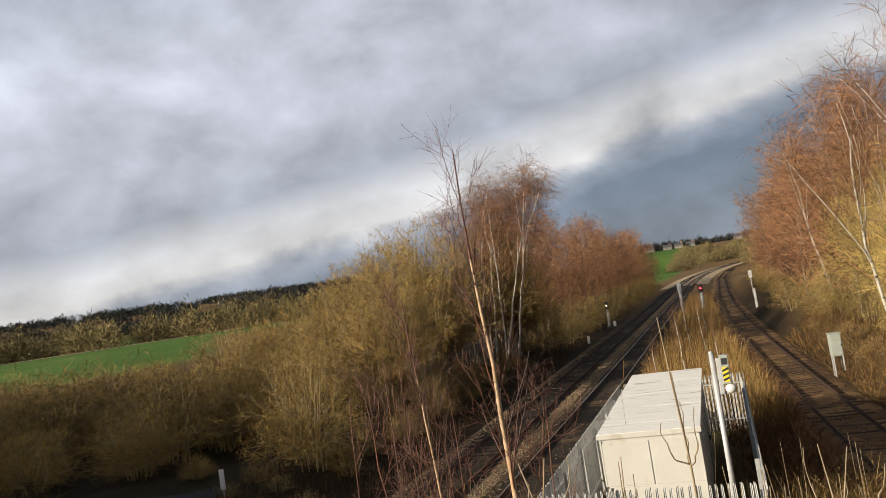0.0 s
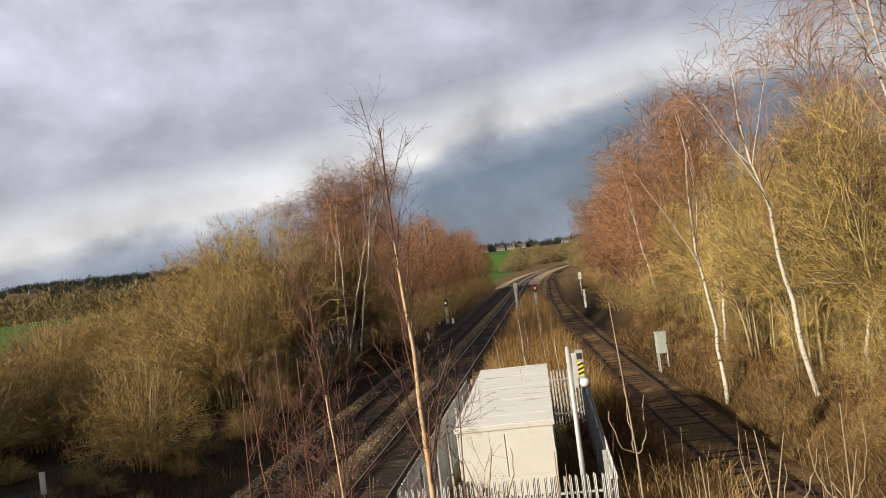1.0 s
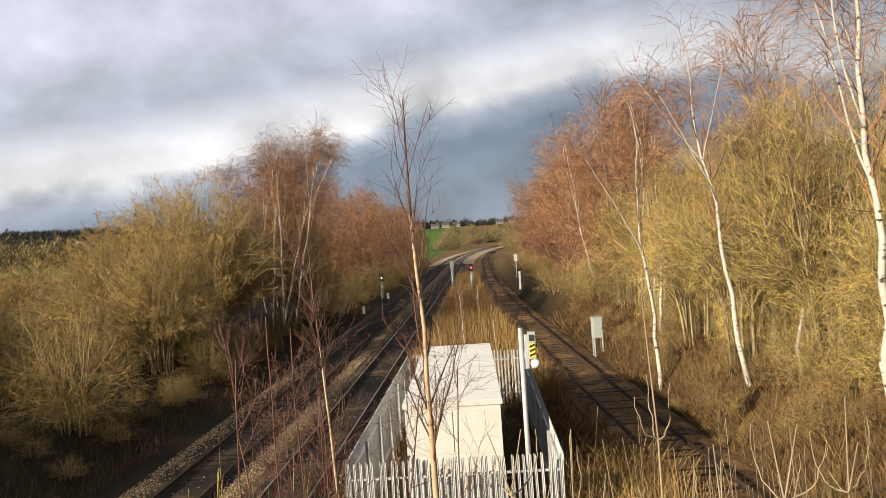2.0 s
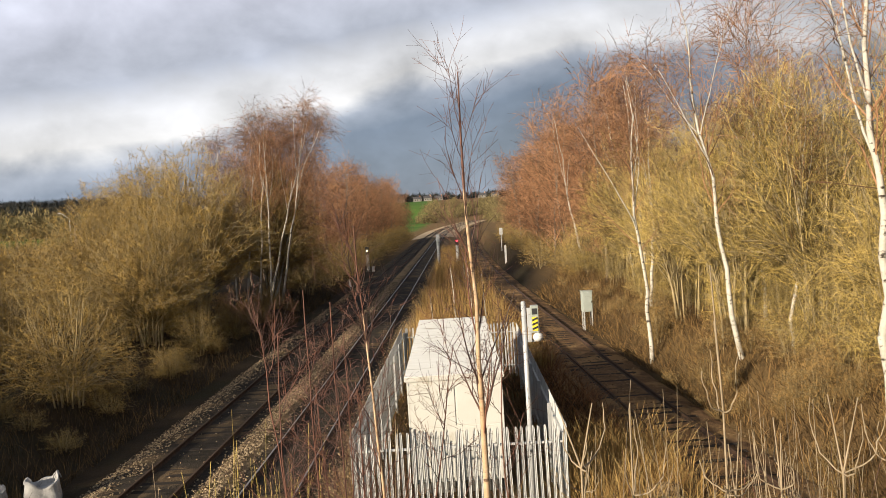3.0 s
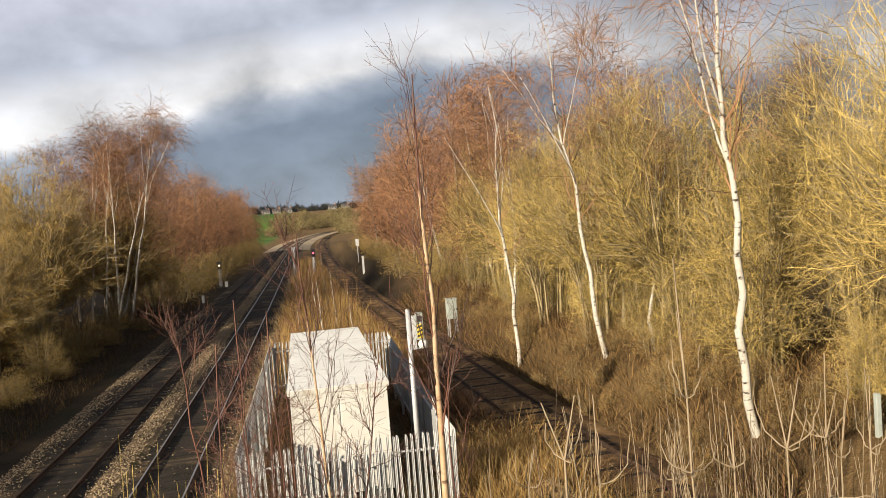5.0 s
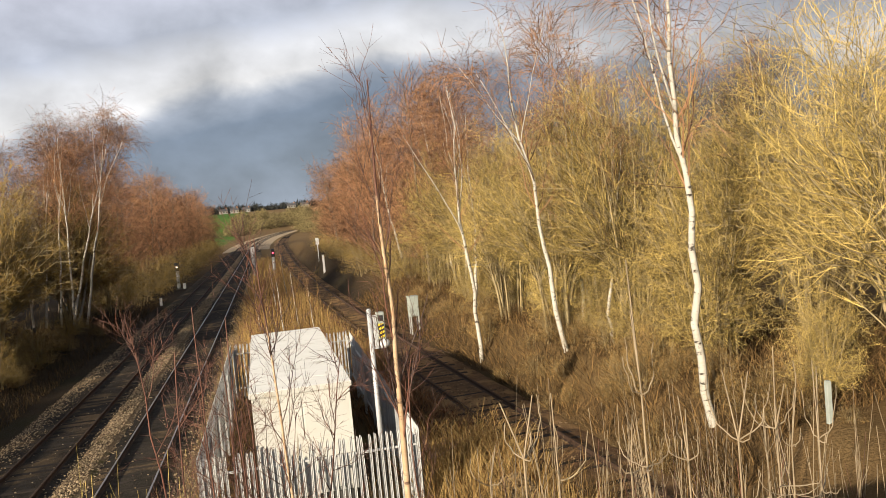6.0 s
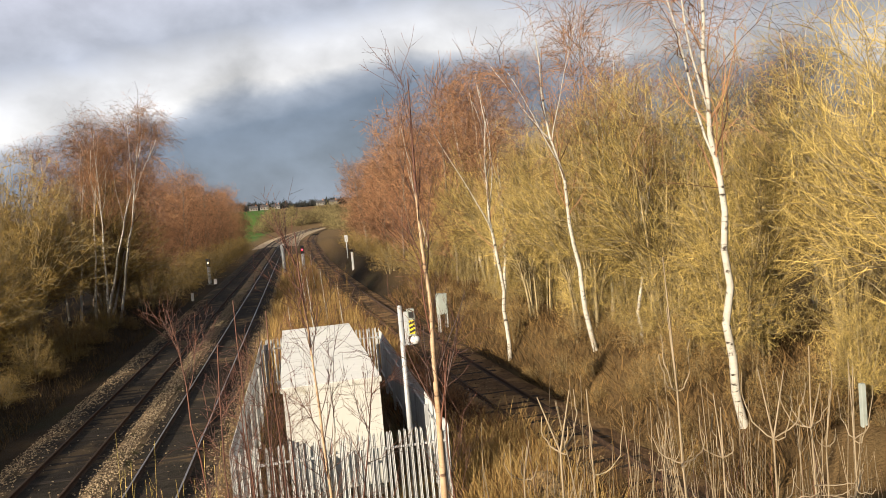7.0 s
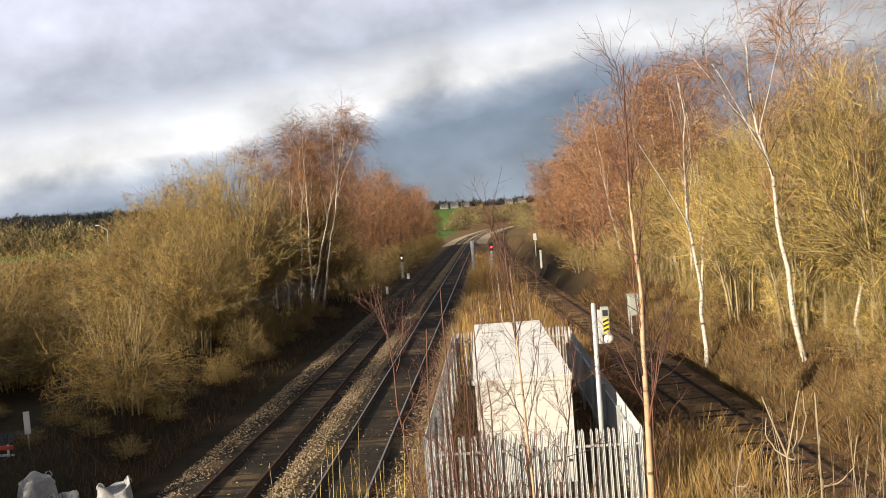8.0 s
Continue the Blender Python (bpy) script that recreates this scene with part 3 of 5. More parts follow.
# ---- relay hut ----
def relay_hut():
    h = empty("equipment_hut", Matrix.Translation((4.28, 26.5, 0)) @ Matrix.Rotation(radians(0.8), 4, "Z"),
              "long cream-white relay hut with a flat sheeted roof, inside the fence", "hut")
    w, l = 1.24, 5.35
    body = part("body", box("body", -w, w, -l, l, 0.02, 2.74, M_WALLW, 0.015), h, "cream wall panels, coloured darker to offset the sun on the front")
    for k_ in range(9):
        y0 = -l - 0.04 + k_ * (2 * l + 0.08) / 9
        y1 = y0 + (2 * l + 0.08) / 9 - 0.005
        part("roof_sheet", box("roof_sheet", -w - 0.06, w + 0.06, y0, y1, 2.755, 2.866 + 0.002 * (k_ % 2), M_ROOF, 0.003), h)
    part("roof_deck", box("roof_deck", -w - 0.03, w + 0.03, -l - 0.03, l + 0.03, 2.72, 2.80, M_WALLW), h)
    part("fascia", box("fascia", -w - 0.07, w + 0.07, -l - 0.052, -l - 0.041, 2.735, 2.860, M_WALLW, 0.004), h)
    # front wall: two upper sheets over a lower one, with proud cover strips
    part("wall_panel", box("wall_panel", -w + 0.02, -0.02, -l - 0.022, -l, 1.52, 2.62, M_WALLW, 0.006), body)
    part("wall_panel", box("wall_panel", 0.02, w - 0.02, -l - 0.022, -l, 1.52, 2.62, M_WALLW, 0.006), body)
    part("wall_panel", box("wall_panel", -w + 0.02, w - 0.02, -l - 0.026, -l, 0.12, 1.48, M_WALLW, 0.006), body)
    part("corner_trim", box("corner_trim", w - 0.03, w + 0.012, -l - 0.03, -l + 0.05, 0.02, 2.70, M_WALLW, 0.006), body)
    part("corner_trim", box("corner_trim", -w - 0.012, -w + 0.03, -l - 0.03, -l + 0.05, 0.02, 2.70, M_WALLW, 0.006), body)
    # side door, vents and feet
    door = part("door", box("door", w, w + 0.04, 1.2, 2.2, 0.1, 2.15, M_CABINET, 0.008), body, "grey steel side door")
    part("handle", box("handle", w + 0.04, w + 0.09, 1.3, 1.36, 1.05, 1.2, M_BLACK), door)
    for y in (-3.2, -0.6, 3.4):
        part("vent", box("vent", w, w + 0.05, y - 0.3, y + 0.3, 1.9, 2.2, M_GALV, 0.01), body, "galvanised louvre vent")
    for sx in (-1, 1):
        for y in (-5.0, -1.7, 1.7, 5.0):
            part("foot", box("foot", sx * 0.95 - 0.2, sx * 0.95 + 0.2, y - 0.2, y + 0.2, -0.42, 0.03, M_HUTDARK, 0.02), h, "dark concrete block foot")
    part("plinth", box("plinth", -w + 0.06, w - 0.06, -l + 0.08, l - 0.08, -0.36, 0.03, M_HUTDARK), h)


relay_hut()

# enclosure floor
v_ = [(1.7, 18.6, -0.30), (7.1, 18.6, -0.30), (7.1, 35.6, -0.30), (1.7, 35.6, -0.30)]
tagged(new("enclosure_floor", mesh_data("enclosure_floor", v_, [(0, 1, 2, 3)], M_DIRT)), "brown earth and gravel inside the palisade", "ground", kind="structure")


# ---- palisade fence ----
def pale_mesh(name, tall):
    """A W-section pale with a three-pointed, splayed head."""
    half, dep, z0 = 0.036, 0.022, -0.30
    cols = [(-half, dep), (-half * 0.5, 0.0), (0, dep * 0.7), (half * 0.5, 0.0), (half, dep)]
    tips = [tall - 0.05, tall - 0.015, tall, tall - 0.015, tall - 0.05]
    t = 0.004
    v = []
    for off in (0, t):
        for (x, y) in cols:
            v.append((x, y + off, z0))
        for (x, y) in cols:
            v.append((x, y + off, tall - 0.11))
        for (x, y), z in zip(cols, tips):
            v.append((x * 0.9, y + off - 0.012, z))
    f_ = []
    for o in (0, 15):
        for r in (0, 5):
            for k_ in range(4):
                f_.append((o + r + k_, o + r + k_ + 1, o + r + k_ + 6, o + r + k_ + 5))
    for r in (0, 5):
        f_.append((r, r + 5, r + 20, r + 15))
        f_.append((r + 4, r + 19, r + 24, r + 9))
    for k_ in range(4):
        f_.append((10 + k_, 11 + k_, 26 + k_, 25 + k_))
    return mesh_data(name, v, f_, M_GALV)


PALE = [pale_mesh("pale", 2.07), pale_mesh("pale", 2.05)]


def palisade(p0, p1, label, flip):
    p0, p1 = Vector(p0), Vector(p1)
    d = p1 - p0
    ln = d.length
    ang = math.atan2(d.y, d.x)
    f_ = empty("palisade_fence", Matrix.Translation((p0.x, p0.y, 0)) @ Matrix.Rotation(ang, 4, "Z"), label, "fence", "palisade round the hut")
    s = -1 if flip else 1
    n = int(ln / 0.1385)
    for i in range(n + 1):
        x = 0.03 + i * (ln - 0.06) / n
        m_ = Matrix.Translation((x, s * 0.03, RNG.normal() * 0.006)) @ Matrix.Rotation(RNG.normal() * 0.012, 4, "Y")
        if flip:
            m_ = m_ @ Matrix.Rotation(math.pi, 4, "Z")
        part("pale", PALE[i % 2], f_, at=m_)
    for z in (0.15, 1.62):
        part("rail", box("rail", 0, ln, -0.025 + s * 0.0, 0.022, z, z + 0.05, M_GALV), f_)
    m_posts = max(1, round(ln / 2.75))
    for i in range(m_posts + 1):
        x = i * ln / m_posts
        part("post", box("post", x - 0.03, x + 0.03, -s * 0.06 - 0.05, -s * 0.06 + 0.05, -0.34, 1.85, M_GALV, 0.004), f_)


palisade((1.92, 18.8), (6.9, 18.8), "galvanised steel palisade fence in front of the hut", True)
palisade((6.9, 18.86), (6.9, 35.35), "galvanised steel palisade fence beside the branch line", True)
palisade((6.84, 35.4), (1.98, 35.4), "galvanised steel palisade fence behind the hut", True)
palisade((1.92, 35.35), (1.92, 18.86), "galvanised steel palisade fence beside the main tracks", True)


# ---- equipment pole inside the fence ----
def equipment_pole():
    p = empty("equipment_pole", Matrix.Translation((6.21, 20.33, 0)), "white steel pole with a hazard-striped box and round white lamp", "pole")
    part("shaft", rod("shaft", 0.068, 0.058, -0.34, 4.73, M_POLE, 16), p)
    part("base_plate", box("base_plate", -0.18, 0.18, -0.18, 0.18, -0.34, -0.28, M_GALV, 0.01), p)
    part("cap", rod("cap", 0.066, 0.04, 4.73, 4.77, M_POLE, 16), p)
    part("backing_board", box("backing_board", 0.08, 0.17, -0.07, 0.03, 3.75, 4.60, M_POLE, 0.01), p, "pale steel equipment channel")
    bx = part("signal_box", box("signal_box", 0.17, 0.36, -0.10, 0.10, 3.98, 4.66, M_CABINET, 0.015), p, "small pale case with a dark window and hazard panel")
    part("window", box("window", 0.20, 0.33, -0.108, -0.098, 4.44, 4.59, M_BLACK), bx)
    part("hazard_plate", box("hazard_plate", 0.195, 0.335, -0.112, -0.102, 4.03, 4.38, M_YELLOW), bx, "yellow plate with black diagonal stripes")
    for k_ in range(3):
        z = 4.045 + k_ * 0.11
        v = [(0.196, -0.1145, z), (0.196, -0.1145, z + 0.055), (0.334, -0.1145, z + 0.11), (0.334, -0.1145, z + 0.055)]
        part("stripe", mesh_data("stripe", v, [(0, 3, 2, 1)], M_BLACK), bx)
    bm = bmesh.new()
    bmesh.ops.create_uvsphere(bm, u_segments=18, v_segments=10, radius=0.125)
    bmesh.ops.scale(bm, vec=(1.05, 1.0, 0.95), verts=bm.verts)
    lamp = part("lamp_globe", bm_mesh("lamp_globe", bm, M_WHITE, smooth=True), p, "round white globe", at=Matrix.Translation((0.33, -0.02, 3.86)))
    part("lamp_neck", rod("lamp_neck", 0.06, 0.045, 0.10, 0.22, M_WHITE, 10), lamp)
    part("bracket", box("bracket", 0.0, 0.26, -0.02, 0.02, 4.15, 4.20, M_GALV), p)
    part("bracket", box("bracket", 0.0, 0.26, -0.02, 0.02, 3.74, 3.79, M_GALV), p)


equipment_pole()


# ---- trees ----
NOMINAL = {"birch": 16.0, "red_wood": 13.0, "willow": 10.0, "dome": 10.0, "bush": 6.0, "thicket": 6.0, "bush_far": 6.0, "scrub": 6.0}


def vase(H, R, n_stems, n_limbs, low, rng, thick):
    """Stems that spread from one stool, and limbs that curve out from them to an uneven dome."""
    k = 11
    t = np.linspace(0, 1, k)
    S, SR = [], []
    for i in range(n_stems):
        a = 2.4 * i + rng.normal() * 0.3
        r = R * (0.10 + 0.62 * ((i + 0.5) / n_stems) ** 0.7)
        top = H * 0.86 * math.sqrt(max(0.15, 1 - 0.75 * (r / R) ** 2))
        b = rng.uniform(0.08, 0.22) * min(R, 4)
        w = np.cumsum(rng.normal(size=(k, 2)) * 0.018 * H / 6, axis=0)
        q = b + (r - b) * t ** 1.25
        S.append(np.stack([q * math.cos(a) + w[:, 0], q * math.sin(a) + w[:, 1], top * t ** 0.92], -1))
        SR.append(np.linspace(thick * rng.uniform(0.6, 1.15), 0.016, k))
    S, SR = np.array(S), np.array(SR)
    n = n_limbs
    c = rng.uniform(low, 1.0, n)
    az = rng.uniform(0, 2 * np.pi, n)
    sn = np.sqrt(np.maximum(0.0, 1 - c * c))
    ph = rng.uniform(0, 6.28, 3)
    lump = 1 + 0.09 * np.sin(3 * az + ph[0] + 2 * c) + 0.07 * np.sin(5 * az + ph[1]) + 0.06 * np.sin(7 * c + ph[2] + az) + rng.normal(0, 0.05, n)
    lump *= np.where(rng.random(n) < 0.35, rng.uniform(0.55, 0.95, n), 1.0)
    mid = 0.36 * H
    z = np.where(c > 0, mid + (H - mid) * c, mid * (1 + c))
    T = np.stack([R * sn * np.cos(az) * lump, R * sn * np.sin(az) * lump, z * (0.5 + 0.5 * lump)], -1)
    u = np.clip((0.06 + 0.62 * T[:, 2] / H) * rng.uniform(0.6, 1.2, n), 0.04, 0.92)
    q = u * (k - 1)
    i0 = np.minimum(q.astype(int), k - 2)
    fr = (q - i0)[:, None]
    nodes = S[:, i0] * (1 - fr)[None] + S[:, i0 + 1] * fr[None]
    d = np.linalg.norm(nodes - T[None], axis=2) * rng.uniform(0.75, 1.3, (n_stems, n))
    who = np.argmin(d, axis=0)
    N0 = nodes[who, np.arange(n)]
    tan = S[who, i0 + 1] - S[who, i0]
    tan /= np.linalg.norm(tan, axis=1, keepdims=True)
    ln = np.linalg.norm(T - N0, axis=1)[:, None]
    C = N0 + tan * ln * 0.22 + (T - N0) * 0.3 + rng.normal(size=(n, 3)) * ln * 0.10
    tt = np.linspace(0, 1, 7)[None, :, None]
    P = N0[:, None] * (1 - tt) ** 2 + 2 * C[:, None] * tt * (1 - tt) + T[:, None] * tt ** 2
    P[:, 1:-1] += rng.normal(size=(n, 5, 3)) * 0.022 * ln[:, None]
    r0 = np.clip(SR[who, i0] * 0.5, 0.013, 0.035)
    r0 = np.maximum(r0, 0.019) if H > 8 else r0
    return S, SR, P, r0[:, None] * np.linspace(1, 0.42, 7)[None]


def tree_meshes(kind, seed):
    """Trunk and crown meshes of one bare winter tree, as tall as NOMINAL says."""
    rng = np.random.default_rng(seed)
    if kind == "birch":            # white stem, hanging red twigs
        full = seed >= 31 * 3          # the clump across the tracks keeps closer crowns
        P0, R0 = stem((0, 0, 0), (rng.normal() * 0.8, rng.normal() * 0.8, 15.4), 16, 0.06 if full else 0.13, rng, 0.10 if full else 0.13, 0.016)
        Pf, Rf = grow(P0, R0, 3, (0.46, 0.68), 6.2, (14, 26), 10, 0.05, 0.085, 0.5, rng, rmin=0.026, tip=0.25)
        P1, R1 = grow(P0, R0, 22, (0.46 if full else 0.40, 0.97), 2.6, (20, 42), 6, 0.05, 0.11, 0.40, rng, shorten=0.5, rmin=0.012)
        P1b, R1b = grow(Pf, Rf, 9, (0.3, 0.97), 2.0, (20, 45), 6, 0.03, 0.11, 0.45, rng, shorten=0.4, rmin=0.011)
        P1, R1 = np.concatenate([P1, P1b]), np.concatenate([R1, R1b])
        P2, R2 = grow(P1, R1, 8 if full else 6, (0.2, 1.0), 1.4, (25, 55), 5, -0.12, 0.14, 0.5, rng, rmin=0.009)
        P3, R3 = grow(P2, R2, 5 if full else 4, (0.15, 1.0), 0.95, (20, 60), 3, -0.34, 0.14, 0.7, rng, rmin=0.0075 if full else 0.0065)
        tr, cr, bark, twig = [tubes(P0, R0, 9), tubes(Pf, Rf, 6)], [tubes(P1, R1, 4), strips(P2, R2, rng), strips(P3, R3, rng)], M_BIRCHBARK, M_REDTWIG
    elif kind == "red_wood":       # slim birch of a dense wood
        P0, R0 = stem((0, 0, 0), (rng.normal() * 0.7, rng.normal() * 0.7, 12.4), 9, 0.12, rng, 0.10, 0.02)
        P1, R1 = grow(P0, R0, 34, (0.06, 0.97), 3.4, (25, 60), 4, 0.06, 0.12, 0.45, rng, shorten=0.4, rmin=0.018)
        P2, R2 = grow(P1, R1, 9, (0.15, 1.0), 1.7, (25, 60), 4, 0.0, 0.16, 0.5, rng, rmin=0.014)
        P3, R3 = grow(P2, R2, 5, (0.1, 1.0), 1.0, (20, 60), 2, -0.12, 0.16, 0.7, rng, rmin=0.013)
        tr, cr, bark, twig = [tubes(P0, R0, 6)], [tubes(P1, R1, 3), strips(P2, R2, rng), strips(P3, R3, rng)], M_GREYBARK, M_REDTWIG
    else:
        cheap = kind in ("bush_far", "scrub")
        H, R, n_st, n_li, low = {"willow": (10.0, 3.7, 8, 190, 0.05), "dome": (10.0, 5.4, 12, 560, -0.2), "thicket": (6.0, 2.5, 10, 150, -0.3),
                                 "bush": (6.0, 3.6, 11, 230, -0.6)}.get(kind, (6.0, 3.4, 9, 130, -0.6))
        w = {"bush_far": 1.5, "scrub": 2.0, "bush": 1.0, "thicket": 0.9}.get(kind, 1.0)
        P0, R0, P1, R1 = vase(H, R, n_st, n_li, low, rng, 0.085 if H > 8 else 0.045)
        if kind == "willow":
            P2, R2 = grow(P1, R1, 8, (0.2, 1.0), 1.25, (25, 65), 5, 0.06, 0.15, 0.62, rng, rmin=0.0078)
            P3, R3 = grow(P2, R2, 5, (0.15, 1.0), 0.6, (25, 65), 3, 0.05, 0.18, 0.7, rng, rmin=0.0048)
        elif kind == "dome":
            P2, R2 = grow(P1, R1, 9, (0.25, 0.95), 0.52, (30, 80), 4, -0.03, 0.2, 0.5, rng, rmin=0.010)
            P3, R3 = grow(P2, R2, 4, (0.15, 1.0), 0.42, (30, 80), 3, 0.0, 0.22, 0.75, rng, rmin=0.009)
        else:
            P2, R2 = grow(P1, R1, 5 if cheap else 7, (0.12, 1.0), 0.8, (30, 80), 4, 0.02, 0.22, 0.62, rng, rmin=0.008 * w)
            P3, R3 = grow(P2, R2, 3 if cheap else 4, (0.15, 1.0), 0.42, (30, 80), 2 if cheap else 3, 0.02, 0.25, 0.75, rng, rmin=0.0065 * w)
        tr, cr, bark = [tubes(P0, R0, 6), tubes(P1, R1, 3)], [strips(P2, R2, rng), strips(P3, R3, rng)], M_WILLOWBARK
        twig = M_SCRUB if kind == "scrub" else M_WILLOWTWIG if kind in ("thicket", "willow") else M_OLIVETWIG
    top = np.percentile(np.concatenate([v[:, 2] for v, _ in cr]), 99.7)
    k = NOMINAL[kind] / top
    return [(v * k, f_, 0) for v, f_ in tr], [(v * k, f_, 0) for v, f_ in cr], bark, twig


TREES = {}


def tree(kind, variant, x, y, size=1.0, turn=0.0, lean=(0.0, 0.0), label="", group="", height=1.0, sink=0.06):
    names = {"birch": "birch_tree", "red_wood": "birch_tree", "willow": "willow_tree", "dome": "willow_tree", "bush": "bush", "bush_far": "bush", "scrub": "bramble", "thicket": "willow_bush"}
    m = Matrix.Translation((x, y, float(ground_z(x, y)) - sink)) @ Matrix.Rotation(radians(lean[1]), 4, "X") @ Matrix.Rotation(radians(lean[0]), 4, "Y") \
        @ Matrix.Rotation(radians(turn), 4, "Z") @ Matrix.Diagonal((size, size, size * height, 1))
    key = (kind, variant)
    if key in TREES:
        ob = copy_thing(TREES[key], m)
    else:
        tr, cr, bark, twig = tree_meshes(kind, 31 * variant + len(kind))
        ob = empty(names[kind], m, label, "bush" if kind in ("bush", "bush_far", "thicket", "scrub") else "tree", group)
        v, f_, mi = joined(tr)
        tk = part("trunk", mesh_data("trunk", v, f_, bark, smooth=True), ob)
        v, f_, mi = joined(cr)
        cw = part("crown", mesh_data("crown", v, f_, twig, smooth=False), ob)
        if kind in ("scrub", "bush_far"):
            tagged(tk, kind="stuff")
            tagged(cw, kind="stuff")
        TREES[key] = ob
        ob.matrix_basis = m
    if label:
        ob["label"] = label
    return ob


L_WIL = "bare golden-twigged willow spreading in a dome"
L_BIR = "bare white-stemmed birch with drooping red-brown twigs"
L_RED = "slender red-brown birch in the lineside wood"
L_BUSH = "bare olive-brown bush, twiggy to the ground"

L_THK = "golden-twigged young willow bush at the edge of the wood"

# left of the main tracks
for i, (x, y, s, h) in enumerate([(-11.2, 31.5, 0.86, 1.08), (-17.5, 38, 0.9, 0.9), (-9.9, 43.5, 0.46, 0.95), (-9.6, 49.5, 0.44, 0.95), (-9.5, 38.0, 0.40, 0.95), (-9.9, 55.5, 0.44, 1.0), (-10.4, 60.5, 0.40, 1.0), (-20, 38, 1.0, 0.9), (-25, 41, 1.1, 0.85), (-29, 35, 1.0, 0.82), (-34, 40, 1.1, 0.85), (-18.5, 43, 0.85, 0.85), (-21, 32, 0.85, 0.8), (-26, 30.5, 0.85, 0.8), (-31.5, 31, 0.95, 0.8), (-37, 31, 1.0, 0.8), (-43, 35, 1.1, 0.8), (-17.0, 31.0, 0.6, 0.8), (-34, 26, 0.9, 0.8), (-14.6, 50.4, 0.6, 0.9), (-10.2, 40.5, 0.45, 0.8)]):
    tree("bush", i % 3, x, y, s, i * 67, label=L_BUSH, group="lineside bushes", height=h)
rb = np.random.default_rng(21)
for i in range(34):
    y = 46 + 60 * rb.random()
    x = 4 - y * math.tan(radians(rb.uniform(19.5, 31.0)))
    tree("bush_far", i % 3, x, y, rb.uniform(1.0, 1.35), i * 41, label=L_BUSH, group="lineside bushes", height=rb.uniform(0.72, 0.9))
for i in range(12):
    y = 58 + 26 * rb.random()
    x = 4 - y * math.tan(radians(25.0 + 0.68 * i))
    tree("bush_far", i % 3, x, y, rb.uniform(1.05, 1.25), i * 43, label=L_BUSH, group="lineside bushes", height=rb.uniform(1.15, 1.3))
for i in range(30):
    y = 33 + 29 * rb.random()
    x = 6 - y * math.tan(radians(rb.uniform(31.0, 51.0)))
    tree("bush_far", i % 3, x, y, rb.uniform(1.0, 1.3), i * 47, label=L_BUSH, group="lineside bushes", height=rb.uniform(0.76, 0.92))
for i in range(26):
    y = 74 + i * 5.0
    tree("bush_far", i % 3, -9.9 - 0.8 * math.sin(i * 1.9) + float(curve_off(y)), y, rb.uniform(0.75, 0.95), i * 59, label=L_BUSH, group="lineside bushes", height=rb.uniform(0.8, 1.05))
for i, (x, y, s, h) in enumerate([(-14.2, 56.0, 1.08, 1.12), (-12.3, 70.5, 1.0, 1.2), (-19.0, 53, 0.95, 0.98), (-13.2, 45.5, 0.62, 1.1), (-20.0, 63, 1.0, 1.0)]):
    tree("dome", i % 3, x, y, s, i * 77, label=L_WIL, group="willows", height=h)
for i, (x, y, s, lx, ly) in enumerate([(-10.4, 66, 1.12, 14, 0), (-11.4, 66.4, 1.06, 12, 2), (-12.3, 66.8, 1.0, 8, 0), (-13.6, 67.5, 0.94, 3, 0), (-14.9, 69, 0.9, -2, 0), (-11.8, 69.6, 1.05, 13, 2), (-11.0, 65.2, 0.9, 5, 0)]):
    tree("birch", 3 + i % 3, x, y, s, i * 51, (lx, ly), L_BIR, "birch clump")
for i in range(40):
    y = 71 + i * 4.1
    x = -11.0 - (i % 3) * 2.5 - 0.6 * math.sin(i * 2.1) + float(curve_off(y))
    tree("red_wood", i % 3, x, y, 1.0 + 0.10 * math.sin(i * 1.7), i * 63, (math.sin(i) * 4, math.cos(i * 1.3) * 3), L_RED, "red-brown birch wood", height=1.04)
# Inner rows added behind the wood's trackside face to block the sun from it.
for i in range(26):
    y = 84 + i * 6.0
    tree("red_wood", i % 3, -17.5 - (i % 2) * 3.0 + float(curve_off(y)), y, 1.0 + 0.1 * math.sin(i * 1.1), i * 57, (math.sin(i) * 3, 0), L_RED, "red-brown birch wood", height=1.0)
# tall bushes added out of view on the approach bank, to shade the near end of the line
for i, (x, y, s) in enumerate([(-18.5, 19.5, 0.65), (-21, 15.5, 0.95), (-26, 11, 1.35), (-16.2, 20.6, 0.45), (-25, 13, 1.3), (-29, 8, 1.4), (-36, 14, 1.4), (-32, 4.5, 1.3), (-19, 18, 0.7), (-40, 7, 1.4), (-47, 14, 1.4), (-22.5, 16, 0.9), (-23.5, 19.5, 0.95), (-27, 18.5, 1.2), (-15.8, 16.6, 0.5), (-30, 16, 1.3)]):
    tree("bush_far", i % 3, x, y, s * (1.3 if x <= -24 else 1.0), i * 31, label=L_BUSH, group="lineside bushes")

# Unseen birch rows, added left of the view to shade the lower bushes.
for i in range(14):
    tree("red_wood", (i + 1) % 3, -40.5 - (i % 3) * 2.6, 12.5 + i * 1.25, 1.0, i * 37, label=L_RED, group="red-brown birch wood")
    tree("red_wood", i % 3, -44 - (i % 2) * 7 - i * 0.6, -8 + i * 2.7, 1.0, i * 71, label=L_RED, group="red-brown birch wood")

